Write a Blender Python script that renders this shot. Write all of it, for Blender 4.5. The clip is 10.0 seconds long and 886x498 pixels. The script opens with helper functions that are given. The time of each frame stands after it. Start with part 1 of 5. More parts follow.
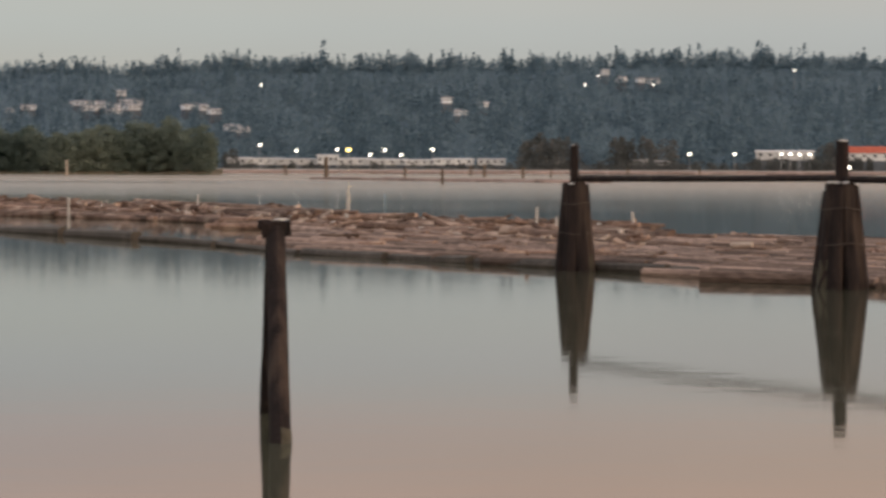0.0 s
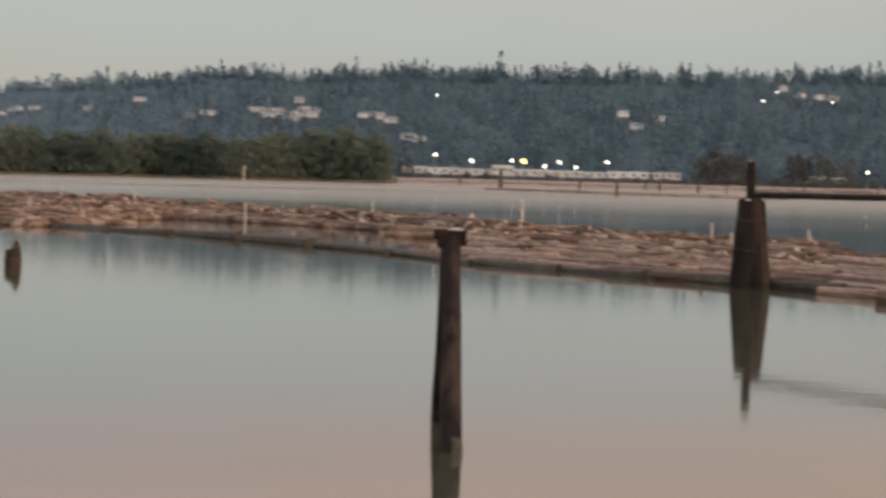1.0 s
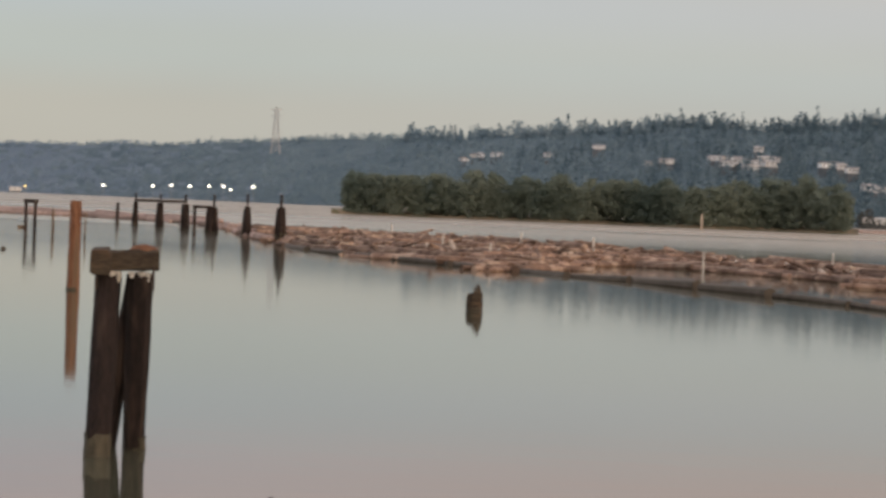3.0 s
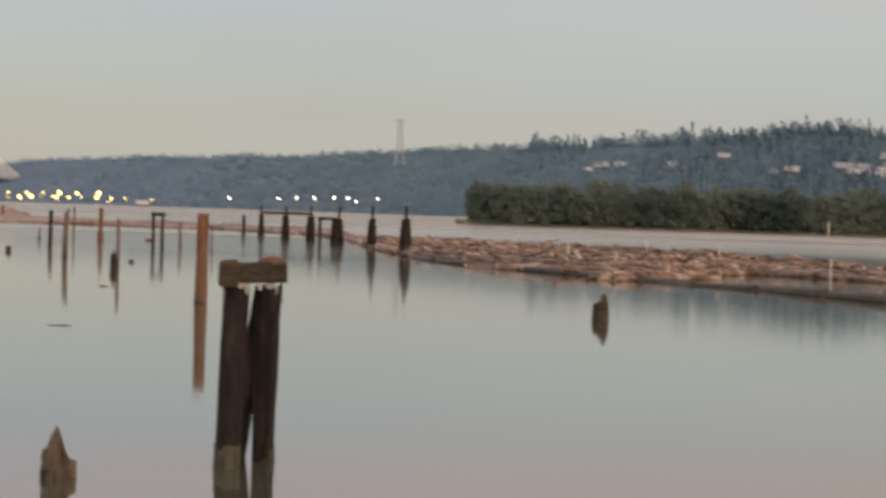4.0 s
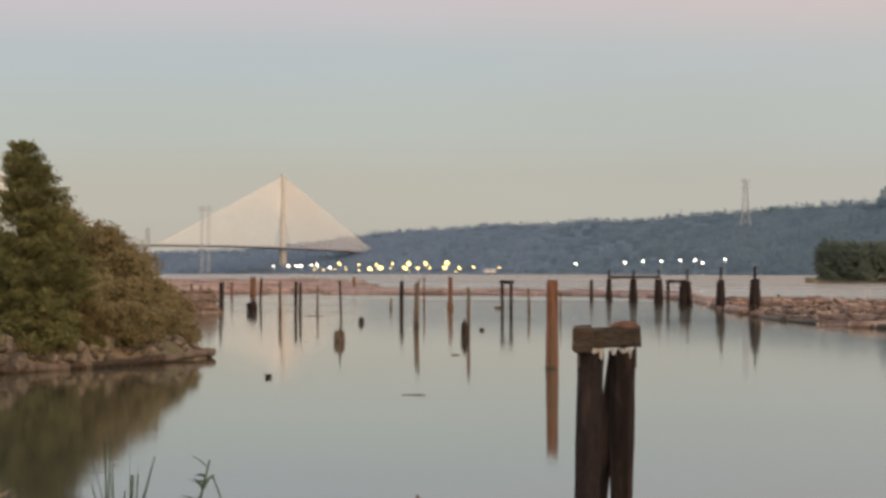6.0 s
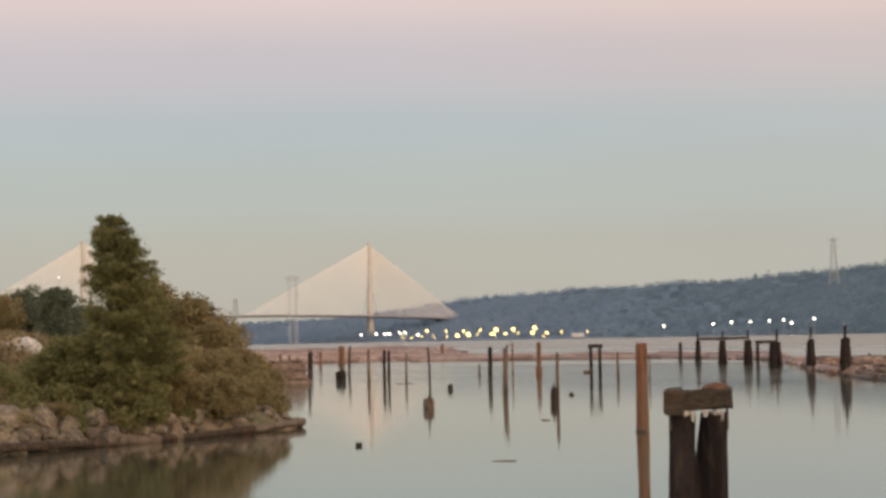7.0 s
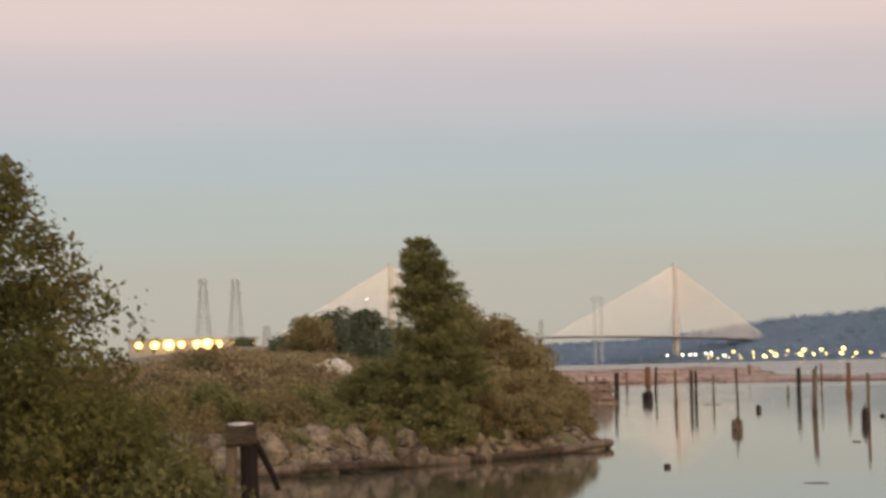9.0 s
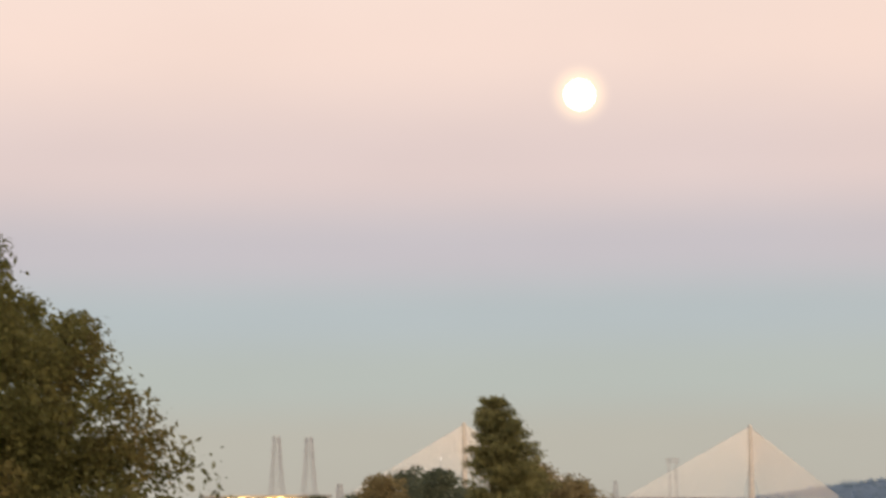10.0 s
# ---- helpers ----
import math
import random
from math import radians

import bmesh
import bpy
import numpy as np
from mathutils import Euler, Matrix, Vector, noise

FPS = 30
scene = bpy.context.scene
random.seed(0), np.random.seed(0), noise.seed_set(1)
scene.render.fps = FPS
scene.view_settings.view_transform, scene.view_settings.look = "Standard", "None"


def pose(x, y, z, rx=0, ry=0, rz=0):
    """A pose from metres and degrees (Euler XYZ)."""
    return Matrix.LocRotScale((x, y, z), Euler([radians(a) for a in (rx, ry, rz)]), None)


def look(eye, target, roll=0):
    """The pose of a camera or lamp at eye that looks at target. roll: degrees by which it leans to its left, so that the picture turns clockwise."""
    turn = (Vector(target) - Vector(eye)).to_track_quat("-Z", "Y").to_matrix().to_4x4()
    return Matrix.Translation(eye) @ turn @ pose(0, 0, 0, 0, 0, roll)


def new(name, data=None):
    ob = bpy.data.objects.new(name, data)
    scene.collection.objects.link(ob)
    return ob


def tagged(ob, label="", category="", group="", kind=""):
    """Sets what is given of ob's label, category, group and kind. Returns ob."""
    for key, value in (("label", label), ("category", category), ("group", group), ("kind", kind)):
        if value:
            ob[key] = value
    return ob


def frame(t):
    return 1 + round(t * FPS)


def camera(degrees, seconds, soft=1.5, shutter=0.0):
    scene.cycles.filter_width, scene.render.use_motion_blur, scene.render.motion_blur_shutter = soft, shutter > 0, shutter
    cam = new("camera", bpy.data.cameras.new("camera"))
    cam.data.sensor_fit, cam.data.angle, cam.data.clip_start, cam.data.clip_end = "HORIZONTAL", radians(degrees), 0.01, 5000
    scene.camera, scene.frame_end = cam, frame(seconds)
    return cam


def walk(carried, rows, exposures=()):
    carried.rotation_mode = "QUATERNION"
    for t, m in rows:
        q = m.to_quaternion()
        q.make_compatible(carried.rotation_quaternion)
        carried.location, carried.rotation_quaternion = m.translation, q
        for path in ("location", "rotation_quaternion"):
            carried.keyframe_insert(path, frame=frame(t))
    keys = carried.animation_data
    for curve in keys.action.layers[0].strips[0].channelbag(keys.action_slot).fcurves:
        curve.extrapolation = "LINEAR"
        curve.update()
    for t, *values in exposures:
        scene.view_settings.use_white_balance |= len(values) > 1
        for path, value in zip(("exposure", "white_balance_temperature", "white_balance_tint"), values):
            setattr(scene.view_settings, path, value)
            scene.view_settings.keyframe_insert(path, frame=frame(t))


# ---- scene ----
# eye 3.5 m over the river; the arm swings the phone on a short arc
EYE, ARM = 3.5, 0.46
ROWS = [
    (0.0, -0.000, -2.038, -0.185),
    (0.5, 1.852, -2.061, -1.341),
    (1.0, 4.130, -1.822, -1.412),
    (1.5, 6.754, -1.397, -1.880),
    (2.0, 9.395, -1.408, -2.110),
    (2.5, 12.873, -0.957, -2.224),
    (2.7, 13.961, -0.927, -2.215),
    (3.8, 17.162, -1.163, -2.016),
    (4.0, 18.029, -0.873, -1.739),
    (4.5, 19.887, -0.253, -0.923),
    (5.0, 22.242, -0.062, -0.278),
    (5.5, 24.587, 0.164, -0.012),
    (6.0, 26.326, 0.542, 0.027),
    (6.2, 26.700, 0.975, 0.150),
    (7.3, 28.704, 2.349, 1.334),
    (7.5, 28.815, 2.419, 1.284),
    (7.7, 29.640, 2.360, 1.550),
    (8.0, 31.775, 2.795, 1.997),
    (8.5, 33.414, 2.570, 1.632),
    (9.0, 35.649, 2.797, 1.296),
    (9.4, 36.030, 4.320, 0.900),
    (9.5, 36.116, 5.028, 0.801),
    (9.6, 36.330, 5.550, 0.780),
    (10.0, 37.375, 6.625, 0.705),
]
cam = camera(20.94, 10.0, soft=3.0, shutter=0.5)
walk(cam, [(t, pose(-ARM * math.sin(radians(yaw)), ARM * math.cos(radians(yaw)), EYE, 90 + pitch, 0, yaw) @ pose(0, 0, 0, 0, 0, -roll))
           for t, yaw, pitch, roll in ROWS], exposures=[(0.0, -0.05), (1.0, -0.04), (1.5, 0.07), (2.5, 0.05), (4.0, 0.03), (10.0, 0.0)])

# ---- world: dusk sky, the sun just set behind the camera ----
MOON_AZ, MOON_EL = 34.02, 10.25


def polar(az, d, z=0.0):
    a = radians(az)
    return Vector((-d * math.sin(a), d * math.cos(a), z))


def rock_noise(nt, coord, scale, detail=4.0):
    n = nt.nodes.new("ShaderNodeTexNoise")
    n.inputs["Scale"].default_value, n.inputs["Detail"].default_value = scale, detail
    nt.links.new(coord, n.inputs["Vector"])
    return n


world = bpy.data.worlds.new("dusk_sky")
scene.world = world
world.use_nodes = True
wt = world.node_tree
wt.nodes.clear()
w_out = wt.nodes.new("ShaderNodeOutputWorld")
w_bg = wt.nodes.new("ShaderNodeBackground")
w_tc = wt.nodes.new("ShaderNodeTexCoord")
w_sep = wt.nodes.new("ShaderNodeSeparateXYZ")
wt.links.new(w_tc.outputs["Generated"], w_sep.inputs[0])
w_ramp = wt.nodes.new("ShaderNodeValToRGB")
SKY = [(0.0, (0.43, 0.425, 0.375)), (0.035, (0.445, 0.455, 0.405)), (0.062, (0.43, 0.49, 0.47)), (0.088, (0.425, 0.50, 0.53)),
       (0.115, (0.515, 0.51, 0.555)), (0.15, (0.68, 0.59, 0.585)), (0.20, (0.83, 0.69, 0.63)), (0.27, (0.86, 0.76, 0.69)), (0.5, (0.66, 0.66, 0.70)), (1.0, (0.40, 0.47, 0.60))]
els = w_ramp.color_ramp.elements
while len(els) < len(SKY):
    els.new(0.5)
for e, (p_, c_) in zip(els, SKY):
    e.position = p_
    e.color = (c_[0] * 1.125, c_[1] * 1.055, c_[2] * 1.015, 1)
w_ramp.color_ramp.interpolation = "EASE"
wt.links.new(w_sep.outputs["Z"], w_ramp.inputs[0])
# afterglow round the place where the sun went down
w_dot = wt.nodes.new("ShaderNodeVectorMath")
w_dot.operation = "DOT_PRODUCT"
sunset = polar(MOON_AZ + 200, 1.0, 0.08).normalized()
w_dot.inputs[1].default_value = sunset
wt.links.new(w_tc.outputs["Generated"], w_dot.inputs[0])
w_map = wt.nodes.new("ShaderNodeMapRange")
w_map.inputs["From Min"].default_value, w_map.inputs["From Max"].default_value = 0.3, 1.0
wt.links.new(w_dot.outputs["Value"], w_map.inputs["Value"])
w_pow = wt.nodes.new("ShaderNodeMath")
w_pow.operation = "POWER"
w_pow.inputs[1].default_value = 2.0
wt.links.new(w_map.outputs[0], w_pow.inputs[0])
w_mix = wt.nodes.new("ShaderNodeMix")
w_mix.data_type = "RGBA"
w_mix.blend_type = "ADD"
w_mix.inputs["B"].default_value = (1.1, 0.70, 0.42, 1)
wt.links.new(w_pow.outputs[0], w_mix.inputs["Factor"])
wt.links.new(w_ramp.outputs[0], w_mix.inputs["A"])
# the sky is a little rosier away from the moon, down the river
w_side = wt.nodes.new("ShaderNodeVectorMath")
w_side.operation = "DOT_PRODUCT"
w_side.inputs[1].default_value = polar(-60, 1.0)
wt.links.new(w_tc.outputs["Generated"], w_side.inputs[0])
w_smap = wt.nodes.new("ShaderNodeMapRange")
w_smap.inputs["From Min"].default_value, w_smap.inputs["From Max"].default_value = 0.0, 0.75
wt.links.new(w_side.outputs["Value"], w_smap.inputs["Value"])
w_tint = wt.nodes.new("ShaderNodeMix")
w_tint.data_type = "RGBA"
w_tint.blend_type = "MULTIPLY"
w_warm = wt.nodes.new("ShaderNodeValToRGB")
WARM_AIR = [(0.0, (0.87, 0.955, 1.12)), (0.045, (0.92, 0.96, 1.07)), (0.062, (1.04, 0.97, 1.0)), (0.085, (1.15, 0.985, 0.92)), (0.115, (1.23, 1.0, 0.77)), (0.2, (1.14, 1.0, 0.86)), (1.0, (1.1, 1.0, 0.94))]
wels = w_warm.color_ramp.elements
while len(wels) < len(WARM_AIR):
    wels.new(0.5)
for e, (p_, c_) in zip(wels, WARM_AIR):
    e.position, e.color = p_, (*c_, 1)
wt.links.new(w_sep.outputs["Z"], w_warm.inputs[0])
wt.links.new(w_warm.outputs[0], w_tint.inputs["B"])
wt.links.new(w_smap.outputs[0], w_tint.inputs["Factor"])
wt.links.new(w_mix.outputs["Result"], w_tint.inputs["A"])
# thin bright air close round the moon
w_moon = wt.nodes.new("ShaderNodeVectorMath")
w_moon.operation = "DOT_PRODUCT"
w_moon.inputs[1].default_value = polar(MOON_AZ, math.cos(radians(MOON_EL)), math.sin(radians(MOON_EL)))
wt.links.new(w_tc.outputs["Generated"], w_moon.inputs[0])
w_mmap = wt.nodes.new("ShaderNodeMapRange")
w_mmap.inputs["From Min"].default_value, w_mmap.inputs["From Max"].default_value = math.cos(radians(0.85)), math.cos(radians(0.25))
wt.links.new(w_moon.outputs["Value"], w_mmap.inputs["Value"])
w_fall = wt.nodes.new("ShaderNodeMath")
w_fall.operation = "POWER"
w_fall.inputs[1].default_value = 2.6
wt.links.new(w_mmap.outputs[0], w_fall.inputs[0])
w_halo = wt.nodes.new("ShaderNodeMix")
w_halo.data_type = "RGBA"
w_halo.blend_type = "ADD"
w_halo.inputs["B"].default_value = (0.55, 0.40, 0.16, 1)
wt.links.new(w_fall.outputs[0], w_halo.inputs["Factor"])
wt.links.new(w_tint.outputs["Result"], w_halo.inputs["A"])
# faint uneven haze
w_str = wt.nodes.new("ShaderNodeMapping")
w_str.inputs["Scale"].default_value = (3, 3, 7)
wt.links.new(w_tc.outputs["Generated"], w_str.inputs["Vector"])
w_noise = rock_noise(wt, w_str.outputs[0], 2.2, 4)
w_nmap = wt.nodes.new("ShaderNodeMapRange")
w_nmap.inputs["From Min"].default_value, w_nmap.inputs["From Max"].default_value = 0.25, 0.75
w_nmap.inputs["To Min"].default_value, w_nmap.inputs["To Max"].default_value = 0.975, 1.025
wt.links.new(w_noise.outputs[0], w_nmap.inputs["Value"])
w_haze = wt.nodes.new("ShaderNodeVectorMath")
w_haze.operation = "SCALE"
wt.links.new(w_halo.outputs["Result"], w_haze.inputs[0])
wt.links.new(w_nmap.outputs[0], w_haze.inputs["Scale"])
wt.links.new(w_haze.outputs[0], w_bg.inputs[0])
wt.links.new(w_bg.outputs[0], w_out.inputs[0])
w_bg.inputs[1].default_value = 1.0

sun_data = bpy.data.lights.new("afterglow", "SUN")
sun_data.energy, sun_data.angle, sun_data.color = 0.62, radians(25), (1.0, 0.83, 0.66)
sun_ob = new("afterglow", sun_data)
sun_ob.matrix_world = look(polar(MOON_AZ + 200, 50, 9), (0, 0, 0))

# ---- materials ----
MATS = {}


def surface(name, dark, light, scale=3.0, rough=0.85, bump=0.3, stretch=(1, 1, 1), metal=0.0, vary=0.0, island=0.0, stain=None, spec=0.3, leaf=0.0):
    """Two scales of noise between a dark and a light colour, relief by the finer one, stains of a third colour."""
    m = bpy.data.materials.new(name)
    m.use_nodes = True
    nt = m.node_tree
    b = nt.nodes["Principled BSDF"]
    b.inputs["Roughness"].default_value, b.inputs["Metallic"].default_value = rough, metal
    b.inputs["Specular IOR Level"].default_value = spec
    tc = nt.nodes.new("ShaderNodeTexCoord")
    mp = nt.nodes.new("ShaderNodeMapping")
    mp.inputs["Scale"].default_value = stretch
    nt.links.new(tc.outputs["Object"], mp.inputs["Vector"])
    fine = rock_noise(nt, mp.outputs[0], scale * 4, 6)
    big = rock_noise(nt, mp.outputs[0], scale * 0.6, 3)
    add = nt.nodes.new("ShaderNodeMath")
    add.operation = "MULTIPLY_ADD"
    add.inputs[1].default_value = 0.5
    half = nt.nodes.new("ShaderNodeMath")
    half.operation = "MULTIPLY"
    half.inputs[1].default_value = 0.5
    nt.links.new(big.outputs[0], half.inputs[0])
    nt.links.new(fine.outputs[0], add.inputs[0])
    nt.links.new(half.outputs[0], add.inputs[2])
    ramp = nt.nodes.new("ShaderNodeValToRGB")
    ramp.color_ramp.elements[0].position, ramp.color_ramp.elements[0].color = 0.36, (*dark, 1)
    ramp.color_ramp.elements[1].position, ramp.color_ramp.elements[1].color = 0.64, (*light, 1)
    nt.links.new(add.outputs[0], ramp.inputs[0])
    col = ramp.outputs[0]
    if stain:
        st = rock_noise(nt, mp.outputs[0], scale * 0.3, 5)
        sr = nt.nodes.new("ShaderNodeMapRange")
        sr.inputs["From Min"].default_value, sr.inputs["From Max"].default_value = 0.52, 0.66
        nt.links.new(st.outputs[0], sr.inputs["Value"])
        mx = nt.nodes.new("ShaderNodeMix")
        mx.data_type = "RGBA"
        mx.inputs["B"].default_value = (*stain, 1)
        nt.links.new(sr.outputs[0], mx.inputs["Factor"])
        nt.links.new(col, mx.inputs["A"])
        col = mx.outputs["Result"]
    if vary or island:
        src = nt.nodes.new("ShaderNodeNewGeometry").outputs["Random Per Island"] if island else nt.nodes.new("ShaderNodeObjectInfo").outputs["Random"]
        k = island or vary
        rr = nt.nodes.new("ShaderNodeMapRange")
        rr.inputs["To Min"].default_value, rr.inputs["To Max"].default_value = 1 - k, 1 + k
        nt.links.new(src, rr.inputs["Value"])
        hs = nt.nodes.new("ShaderNodeHueSaturation")
        nt.links.new(rr.outputs[0], hs.inputs["Value"])
        nt.links.new(col, hs.inputs["Color"])
        col = hs.outputs[0]
    nt.links.new(col, b.inputs["Base Color"])
    if leaf:
        # light shines through thin leaves
        tr = nt.nodes.new("ShaderNodeBsdfTranslucent")
        mixed = nt.nodes.new("ShaderNodeMixShader")
        mixed.inputs[0].default_value = leaf
        nt.links.new(col, tr.inputs["Color"])
        nt.links.new(b.outputs[0], mixed.inputs[1])
        nt.links.new(tr.outputs[0], mixed.inputs[2])
        nt.links.new(mixed.outputs[0], nt.nodes["Material Output"].inputs["Surface"])
    if bump:
        bp = nt.nodes.new("ShaderNodeBump")
        bp.inputs["Strength"].default_value, bp.inputs["Distance"].default_value = bump, 0.05
        nt.links.new(fine.outputs[0], bp.inputs["Height"])
        nt.links.new(bp.outputs[0], b.inputs["Normal"])
    MATS[name] = m
    return m


def glow(name, colour, power):
    m = bpy.data.materials.new(name)
    m.use_nodes = True
    b = m.node_tree.nodes["Principled BSDF"]
    b.inputs["Base Color"].default_value = (*[min(1, c) for c in colour], 1)
    b.inputs["Emission Color"].default_value, b.inputs["Emission Strength"].default_value = (*colour, 1), power
    MATS[name] = m
    return m


PILE = surface("tarred_pile_wood", (0.009, 0.0065, 0.006), (0.034, 0.023, 0.020), 3, 0.85, 0.6, (3, 3, 0.35), stain=(0.062, 0.044, 0.034))
PILE_RED = surface("cedar_pile_wood", (0.10, 0.045, 0.025), (0.30, 0.15, 0.085), 3, 0.85, 0.6, (3, 3, 0.3), stain=(0.16, 0.11, 0.07))
PILE_GREY = surface("bleached_pile_wood", (0.10, 0.075, 0.055), (0.28, 0.22, 0.16), 3, 0.9, 0.6, (3, 3, 0.3), stain=(0.07, 0.05, 0.035))
TIMBER = surface("weathered_timber", (0.024, 0.019, 0.014), (0.095, 0.073, 0.05), 4, 0.85, 0.5, (0.6, 3, 3), stain=(0.13, 0.08, 0.048))
ALGAE = surface("river_slime_band", (0.03, 0.027, 0.017), (0.10, 0.088, 0.058), 5, 0.6, 0.5, (3, 3, 0.6))
GUANO = surface("white_bird_lime", (0.35, 0.34, 0.30), (0.75, 0.73, 0.68), 9, 0.9, 0.2)
LOG = surface("floating_log_bark", (0.092, 0.058, 0.045), (0.335, 0.228, 0.168), 2, 0.9, 0.5, (1, 1, 1), island=0.5, stain=(0.42, 0.32, 0.245))
# far rafts: the log colour paled, with the haze put into it
LOG_FAR = surface("hazed_raft_logs", (0.24, 0.17, 0.145), (0.46, 0.35, 0.30), 2, 0.9, 0.3, (1, 1, 1), island=0.35)
LOG_GREY = surface("weathered_log", (0.115, 0.082, 0.066), (0.39, 0.285, 0.225), 2, 0.9, 0.5, (1, 1, 1), island=0.65)
LOG_PALE = surface("peeled_log", (0.34, 0.27, 0.21), (0.62, 0.53, 0.44), 2, 0.8, 0.4, island=0.15)
BOOM = surface("wet_boom_stick", (0.036, 0.031, 0.024), (0.12, 0.102, 0.08), 2, 0.6, 0.4, (1, 1, 1))
# haze is put into these forest colours: bluer, and paler with each step upriver
FOREST = surface("hazed_hill_broadleaf", (0.148, 0.216, 0.258), (0.247, 0.338, 0.388), 0.018, 0.95, 0.0, island=0.05, spec=0.05, leaf=0.5)
FIR = surface("hazed_hill_fir", (0.106, 0.168, 0.208), (0.175, 0.25, 0.30), 0.018, 0.95, 0.0, island=0.05, spec=0.05, leaf=0.4)
FOREST_MID = surface("hazed_upriver_forest", (0.188, 0.272, 0.327), (0.295, 0.39, 0.443), 0.014, 0.95, 0.0, island=0.05, spec=0.05, leaf=0.5)
FOREST_FAR = surface("hazed_distant_forest", (0.275, 0.365, 0.465), (0.345, 0.44, 0.53), 0.01, 0.95, 0.0, island=0.03, spec=0.05, leaf=0.5)
# island leaves: olive, greyed and lifted by haze in the colour
ISLE = surface("hazed_island_poplar", (0.125, 0.168, 0.142), (0.275, 0.312, 0.25), 0.012, 0.95, 0.0, island=0.12, spec=0.05, leaf=0.4)
ROCK = surface("bank_rock", (0.055, 0.046, 0.033), (0.36, 0.295, 0.21), 1.5, 0.9, 0.6, vary=0.45, stain=(0.08, 0.075, 0.05))
SOIL = surface("bank_soil", (0.135, 0.108, 0.070), (0.33, 0.255, 0.165), 0.6, 0.95, 0.5, stain=(0.10, 0.105, 0.05))
MUD = surface("wet_tide_mud", (0.025, 0.02, 0.014), (0.07, 0.055, 0.038), 1.5, 0.5, 0.4)


# ---- mesh helpers ----
def part(name, bm, material, parent=None, label=""):
    me = bpy.data.meshes.new(name)
    bm.to_mesh(me)
    bm.free()
    for m in (material if isinstance(material, (list, tuple)) else [material]):
        me.materials.append(m)
    ob = new(name, me)
    if parent:
        ob.parent = parent
    if label:
        ob["label"] = label
    return ob


def thing(name, at, label, category, group="", kind="", turn=0.0):
    ob = new(name)
    ob.empty_display_size = 0.3
    ob.matrix_world = Matrix.Translation(at) @ pose(0, 0, 0, 0, 0, turn)
    return tagged(ob, label, category, group, kind)


def pydata(name, verts, faces, material, parent=None, smooth=False):
    me = bpy.data.meshes.new(name)
    me.from_pydata([tuple(v) for v in verts], [], [tuple(f) for f in faces])
    me.materials.append(material)
    if smooth:
        for p_ in me.polygons:
            p_.use_smooth = True
    ob = new(name, me)
    if parent:
        ob.parent = parent
    return ob


def trunk(bm, base, top, r0, r1, sides=12, rings=8, rough=0.08, seed=0, ragged=0.0, hook=0.0):
    """A worn round timber from base to top, uneven along its length; ragged: how far its end is splintered."""
    rnd = random.Random(seed)
    base, top = Vector(base), Vector(top)
    axis = top - base
    q = axis.to_track_quat("Z", "Y")
    flute = [1 + rnd.uniform(-rough, rough) for _ in range(sides)]
    loops = []
    for k in range(rings + 1):
        u = k / rings
        r = r0 + (r1 - r0) * u
        bend = Vector((math.sin(u * 2.6 + seed) * hook, math.cos(u * 2.1 + seed) * hook, 0))
        ring = []
        for s in range(sides):
            a = 2 * math.pi * s / sides
            rr = r * flute[s] * (1 + rnd.uniform(-rough, rough) * 0.5)
            up = 0.0
            if k == rings and ragged:
                up = -ragged * rnd.random() * (0.4 + 0.6 * abs(math.cos(a * 0.5 + seed)))
            ring.append(bm.verts.new(base + q @ (Vector((rr * math.cos(a), rr * math.sin(a), axis.length * u + up)) + bend)))
        loops.append(ring)
    for a, b in zip(loops, loops[1:]):
        for s in range(sides):
            bm.faces.new((a[s], a[(s + 1) % sides], b[(s + 1) % sides], b[s]))
    for ring, z in ((loops[0], 0), (loops[-1], 1)):
        c = bm.verts.new(sum((v.co for v in ring), Vector()) / sides + q @ Vector((0, 0, r1 * 0.1 if z else 0)))
        for s in range(sides):
            bm.faces.new((ring[s], ring[(s + 1) % sides], c) if z else (ring[(s + 1) % sides], ring[s], c))
    return bm


def beam(bm, a, b, wide, high, wear=0.01, seed=0, segs=5):
    """A squared timber from a to b with worn, uneven edges."""
    rnd = random.Random(seed)
    a, b = Vector(a), Vector(b)
    d = (b - a).normalized()
    side = d.cross(Vector((0, 0, 1))).normalized()
    up = side.cross(d)
    c = 0.12
    prof = [(-.5 + c, -.5), (.5 - c, -.5), (.5, -.5 + c), (.5, .5 - c), (.5 - c, .5), (-.5 + c, .5), (-.5, .5 - c), (-.5, -.5 + c)]
    loops = []
    for k in range(segs + 1):
        p0 = a + (b - a) * (k / segs)
        loops.append([bm.verts.new(p0 + side * (x * wide + rnd.uniform(-wear, wear)) + up * (z * high + rnd.uniform(-wear, wear))) for x, z in prof])
    n = len(prof)
    for p0, p1 in zip(loops, loops[1:]):
        for s in range(n):
            bm.faces.new((p0[s], p0[(s + 1) % n], p1[(s + 1) % n], p1[s]))
    bm.faces.new(loops[0][::-1])
    bm.faces.new(loops[-1])
    return bm


def lerp(table, x):
    xs, ys = zip(*table)
    return float(np.interp(x, xs, ys))


# ---- water ----
wm = bpy.data.materials.new("river_water")
wm.use_nodes = True
nt = wm.node_tree
wb = nt.nodes["Principled BSDF"]
wb.inputs["Base Color"].default_value = (0.08, 0.082, 0.055, 1)
wb.inputs["IOR"].default_value = 1.5
geo = nt.nodes.new("ShaderNodeNewGeometry")
